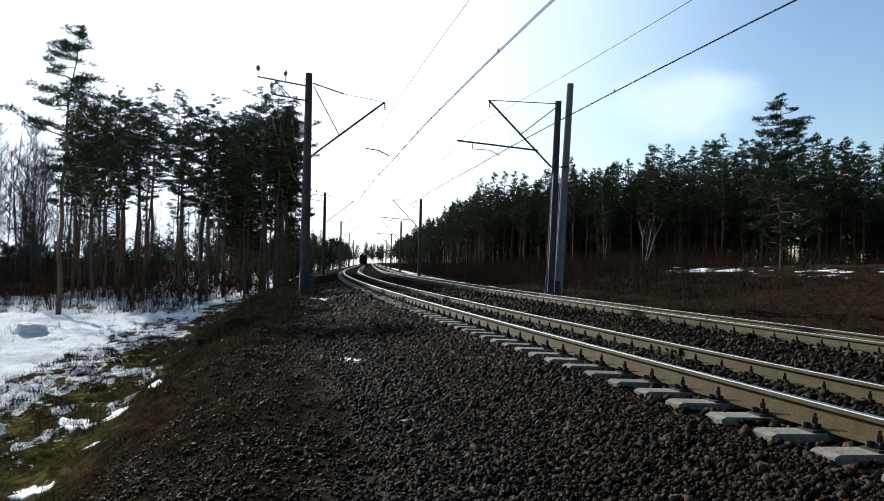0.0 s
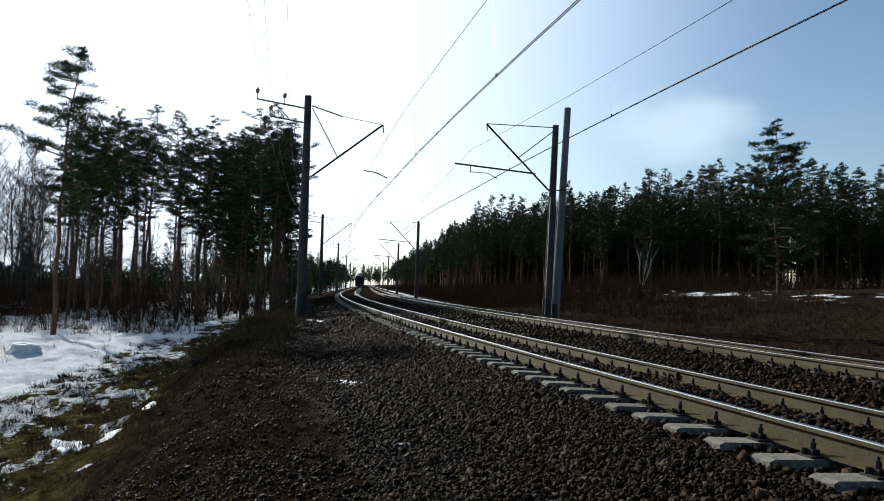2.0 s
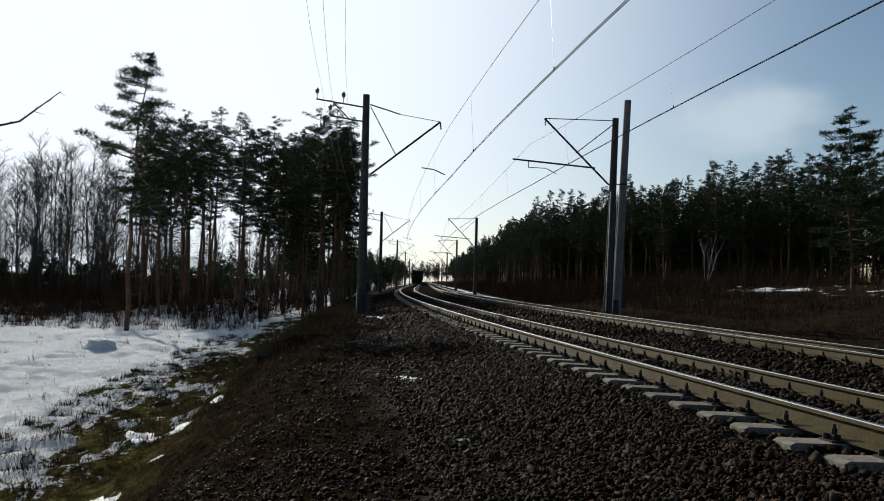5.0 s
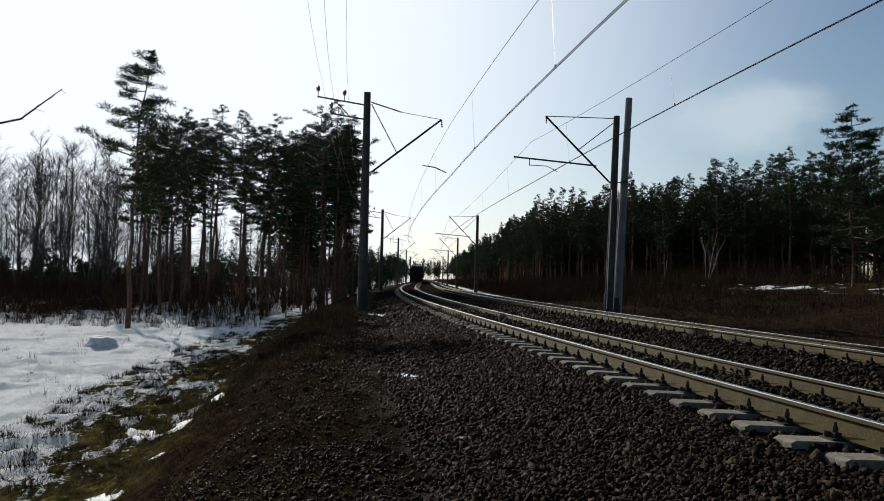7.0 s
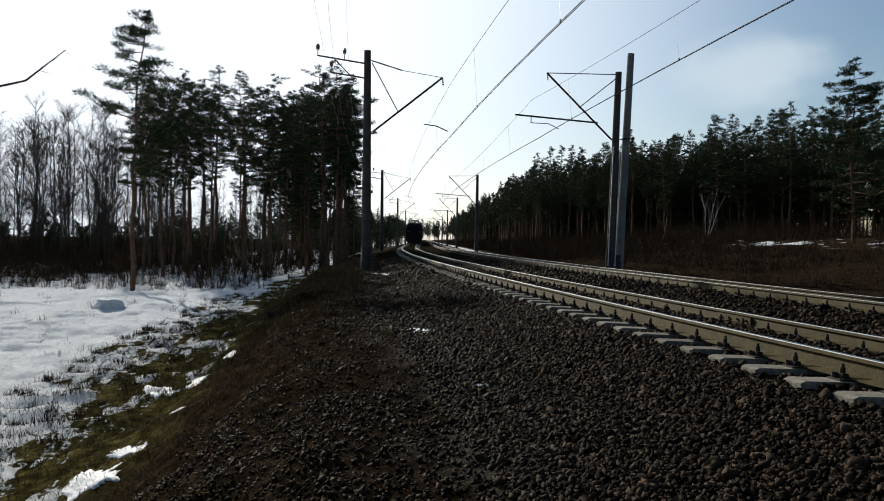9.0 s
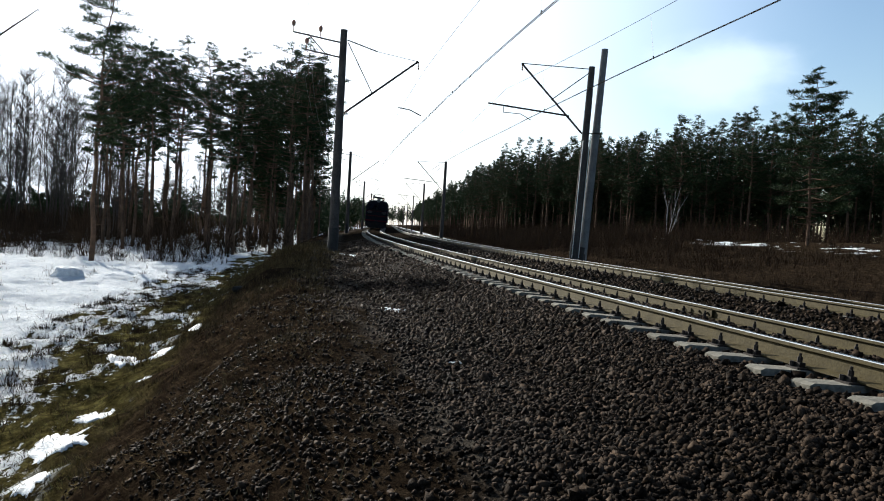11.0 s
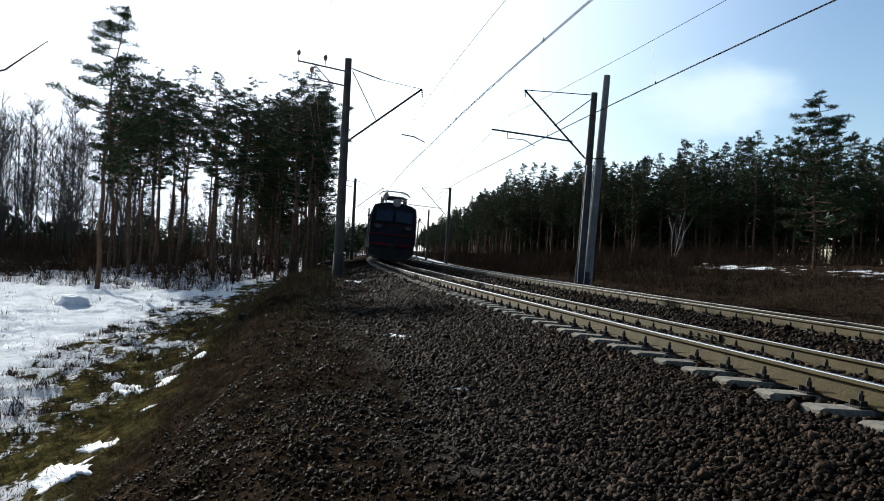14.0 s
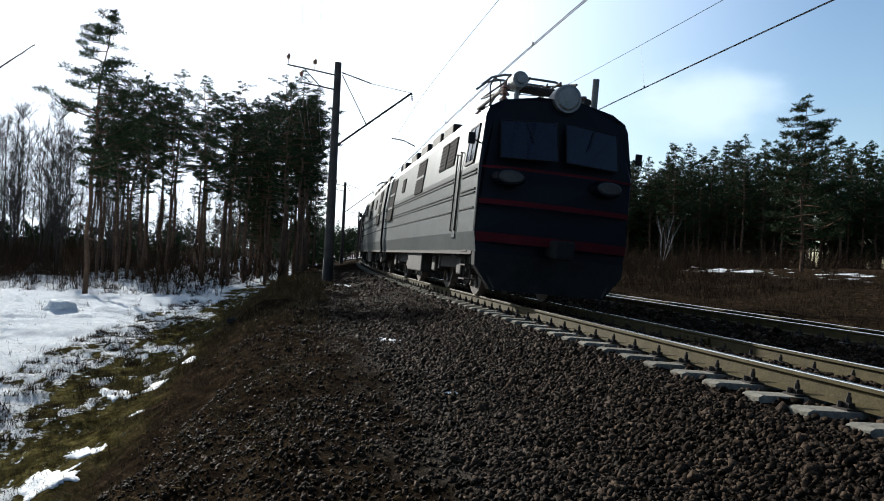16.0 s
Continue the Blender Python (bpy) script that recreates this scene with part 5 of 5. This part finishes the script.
def grass(name, zones, label, mat, seed):
    rnd = np.random.RandomState(seed)
    V, n_all = [], 0
    for s0, s1, o0, o1, tufts, blades, tall in zones:
        ts, to = rnd.uniform(s0, s1, tufts), rnd.uniform(o0, o1, tufts)
        s = np.repeat(ts, blades) + rnd.normal(0, 0.09, tufts * blades)
        o = np.repeat(to, blades) + rnd.normal(0, 0.09, tufts * blades)
        x, y, _t = line(s, o)
        z = relief(x, y, o) - 0.03
        h = tall * rnd.uniform(0.4, 1.2, len(s)) * np.repeat(rnd.uniform(0.35, 1.35, tufts), blades)
        a = rnd.uniform(0, 6.283, len(s))
        lean = rnd.uniform(0.6, 1.45, len(s)) if tall < 0.19 else rnd.uniform(0.2, 1.2, len(s))
        w = 0.005 + 0.012 * np.minimum(h, 0.3) + 0.002 * h
        p = np.stack([x, y, z], 1)
        side = np.stack([-np.sin(a), np.cos(a), 0 * a], 1) * w[:, None]
        way = np.stack([np.cos(a) * np.sin(lean), np.sin(a) * np.sin(lean), np.cos(lean)], 1) * h[:, None]
        V.append(np.stack([p - side, p + side, p + way], 1))
        n_all += len(s)
    V = np.concatenate(V).reshape(-1, 3)
    me = quick_mesh(name, V, np.arange(n_all * 3).reshape(-1, 3), mat)
    return tagged(new(name, me), label, "grass", kind="stuff")


def snow_patch(x, y, z, w, l, turn, seed):
    """A thin worn sheet of old snow with a ragged edge."""
    rnd = random.Random(seed)
    bm = bmesh.new()
    n = 90
    ca, sa = math.cos(radians(turn)), math.sin(radians(turn))

    def lie(u, v, h):
        gx, gy = x + ca * u - sa * v, y + sa * u + ca * v
        k = int(np.argmin((_x - gx) ** 2 + (_y - gy) ** 2))
        o = (gx - _x[k]) * math.cos(_th[k]) + (gy - _y[k]) * math.sin(_th[k])
        return (u, v, float(relief([gx], [gy], [o])[0]) - z + h)
    rims = []
    for k, h in ((1.0, -0.05), (0.95, 0.004), (0.7, 0.012), (0.4, 0.016)):
        ring = []
        for i in range(n):
            a = 2 * math.pi * i / n
            r = k * (0.8 + 0.32 * noise.noise(Vector((math.cos(a) * 1.7 + seed * 3.1, math.sin(a) * 1.7, seed))) + 0.26 * noise.noise(Vector((math.cos(a) * 4 + seed, math.sin(a) * 5, 0))) + 0.16 * noise.noise(Vector((math.cos(a) * 11 + seed, math.sin(a) * 11, 2))))
            ring.append(bm.verts.new(lie(math.cos(a) * r * w / 2, math.sin(a) * r * l / 2, h + rnd.uniform(-0.006, 0.006))))
        rims.append(ring)
    for u, v in zip(rims, rims[1:]):
        for i in range(n):
            bm.faces.new((u[i], u[(i + 1) % n], v[(i + 1) % n], v[i]))
    c = bm.verts.new(lie(0, 0, 0.02))
    for i in range(n):
        bm.faces.new((rims[-1][i], rims[-1][(i + 1) % n], c))
    ob = new("snow_patch", finish("snow_patch", bm, SNOW))
    ob.data.polygons.foreach_set("use_smooth", [True] * len(ob.data.polygons))
    ob.matrix_basis = pose(x, y, z, 0, 0, turn)
    return tagged(ob, "thin leftover patch of old snow on the ground", "snow patch", "snow patches")


for i, (s_, o_, w_, l_, turn) in enumerate(((12.2, -3.4, 0.42, 0.8, 20), (8.0, -3.38, 0.22, 0.14, 0), (29.3, -3.0, 0.7, 3.0, 10), (9.9, -7.5, 0.75, 1.3, 30), (8.6, -7.4, 0.4, 1.2, 10), (10.9, -7.35, 0.6, 0.7, 60),
                                            (15.1, -7.9, 0.8, 1.6, 20), (15.4, -7.3, 0.5, 1.5, -5), (17.9, -7.05, 0.4, 1.3, 0), (12.6, -7.1, 0.3, 0.8, 10))):
    x_, y_, _t = line(s_, o_)
    snow_patch(float(x_), float(y_), float(relief([x_], [y_], [o_])[0]) + 0.01, w_, l_, turn + 15, i)


def snow_hump(x, y, w, h, seed):
    """A low snow-covered hummock with a dark hollow side."""
    bm = bmesh.new()
    bmesh.ops.create_icosphere(bm, subdivisions=4, radius=1.0)
    for v in bm.verts:
        k = 1 + 0.22 * noise.noise(v.co * 1.7 + Vector((seed, 0, 0))) + 0.1 * noise.noise(v.co * 4.5)
        v.co = Vector((v.co.x * w / 2 * k, v.co.y * w * 0.35 * k, v.co.z * h * k))
    ob = new("snow_hummock", finish("snow_hummock", bm, SNOW))
    ob.data.polygons.foreach_set("use_smooth", [True] * len(ob.data.polygons))
    ob.matrix_basis = pose(x, y, ground_at(x, y) + 0.08, 0, 0, 15)
    return tagged(ob, "low rounded hummock covered in old snow", "snow hummock")


def dark_lump(x, y, size, seed):
    """A blackened broken clod or stump end in the grass of the bank."""
    bm = bmesh.new()
    bmesh.ops.create_icosphere(bm, subdivisions=3, radius=1.0)
    for v in bm.verts:
        k = 1 + 0.35 * noise.noise(v.co * 1.5 + Vector((seed, 3, 0))) + 0.16 * noise.noise(v.co * 5)
        v.co = Vector((v.co.x * size * k, v.co.y * size * 0.6 * k, v.co.z * size * 0.55 * k))
    ob = new("clod", finish("clod", bm, RUBBER))
    ob.matrix_basis = pose(x, y, ground_at(x, y) + 0.1 + size * 0.1, 0, 0, 20)
    return tagged(ob, "dark broken clod lying in the grass", "clod")


snow_hump(-15.92, 27.8, 1.2, 0.42, 2)
dark_lump(-6.23, 18.76, 0.17, 1)
ballast()
grass("embankment_grass", ((1.5, 14, -7.8, -4.6, 1500, 12, 0.13), (3, 14, -5.6, -3.4, 200, 14, 0.1), (7, 30, -5.6, -3.9, 900, 12, 0.12), (3, 30, -9.5, -6.8, 1500, 11, 0.1), (14, 40, -8.2, -4.2, 3000, 10, 0.2), (5, 26, -11, -7.5, 900, 12, 0.16), (22, 34, -6.3, -3.9, 1100, 14, 0.26), (26, 45, -6.5, -3.4, 700, 10, 0.25)), "short dry brown grass on the embankment", DRY_GRASS, 1)
grass("mossy_tufts", ((4, 16, -10.5, -6.9, 3800, 12, 0.09), (16, 34, -10.5, -7.2, 2600, 10, 0.12), (3, 9, -12, -7.2, 1500, 12, 0.08)), "mossy yellow-green tufts at the foot of the bank", MOSS_GRASS, 9)
grass("bank_grass", ((10, 110, 11.5, 24, 3600, 9, 0.4), (20, 80, 24, 34, 900, 8, 0.3)), "tall dry grass beyond the second track", BRUSH, 2)
grass("undergrowth_thicket", ((44, 100, -30, -10.5, 2400, 10, 1.3), (46, 110, -75, -24, 6000, 10, 2.8), (100, 230, -40, -8, 2000, 9, 2.5)), "brown leafless undergrowth among the trees", BRUSH, 3)
grass("trackside_thicket", ((34, 62, 15, 26, 1400, 10, 0.7), (62, 160, 12, 32, 5600, 10, 2.0), (150, 330, 11, 30, 1800, 9, 2.5), (0, 34, 26, 60, 1200, 9, 1.2), (64, 180, 32, 55, 4000, 9, 3.0)), "brown leafless brush before the forest", BRUSH, 4)
grass("snowfield_tufts", ((14, 44, -22, -9.2, 110, 10, 0.3), (6, 34, -10.0, -7.8, 1300, 14, 0.12), (7, 40, -10.8, -8.4, 330, 60, 0.2), (10, 40, -16, -10.5, 50, 30, 0.17)), "dark grass tufts sticking out of the snow", BRUSH, 6)
motions()
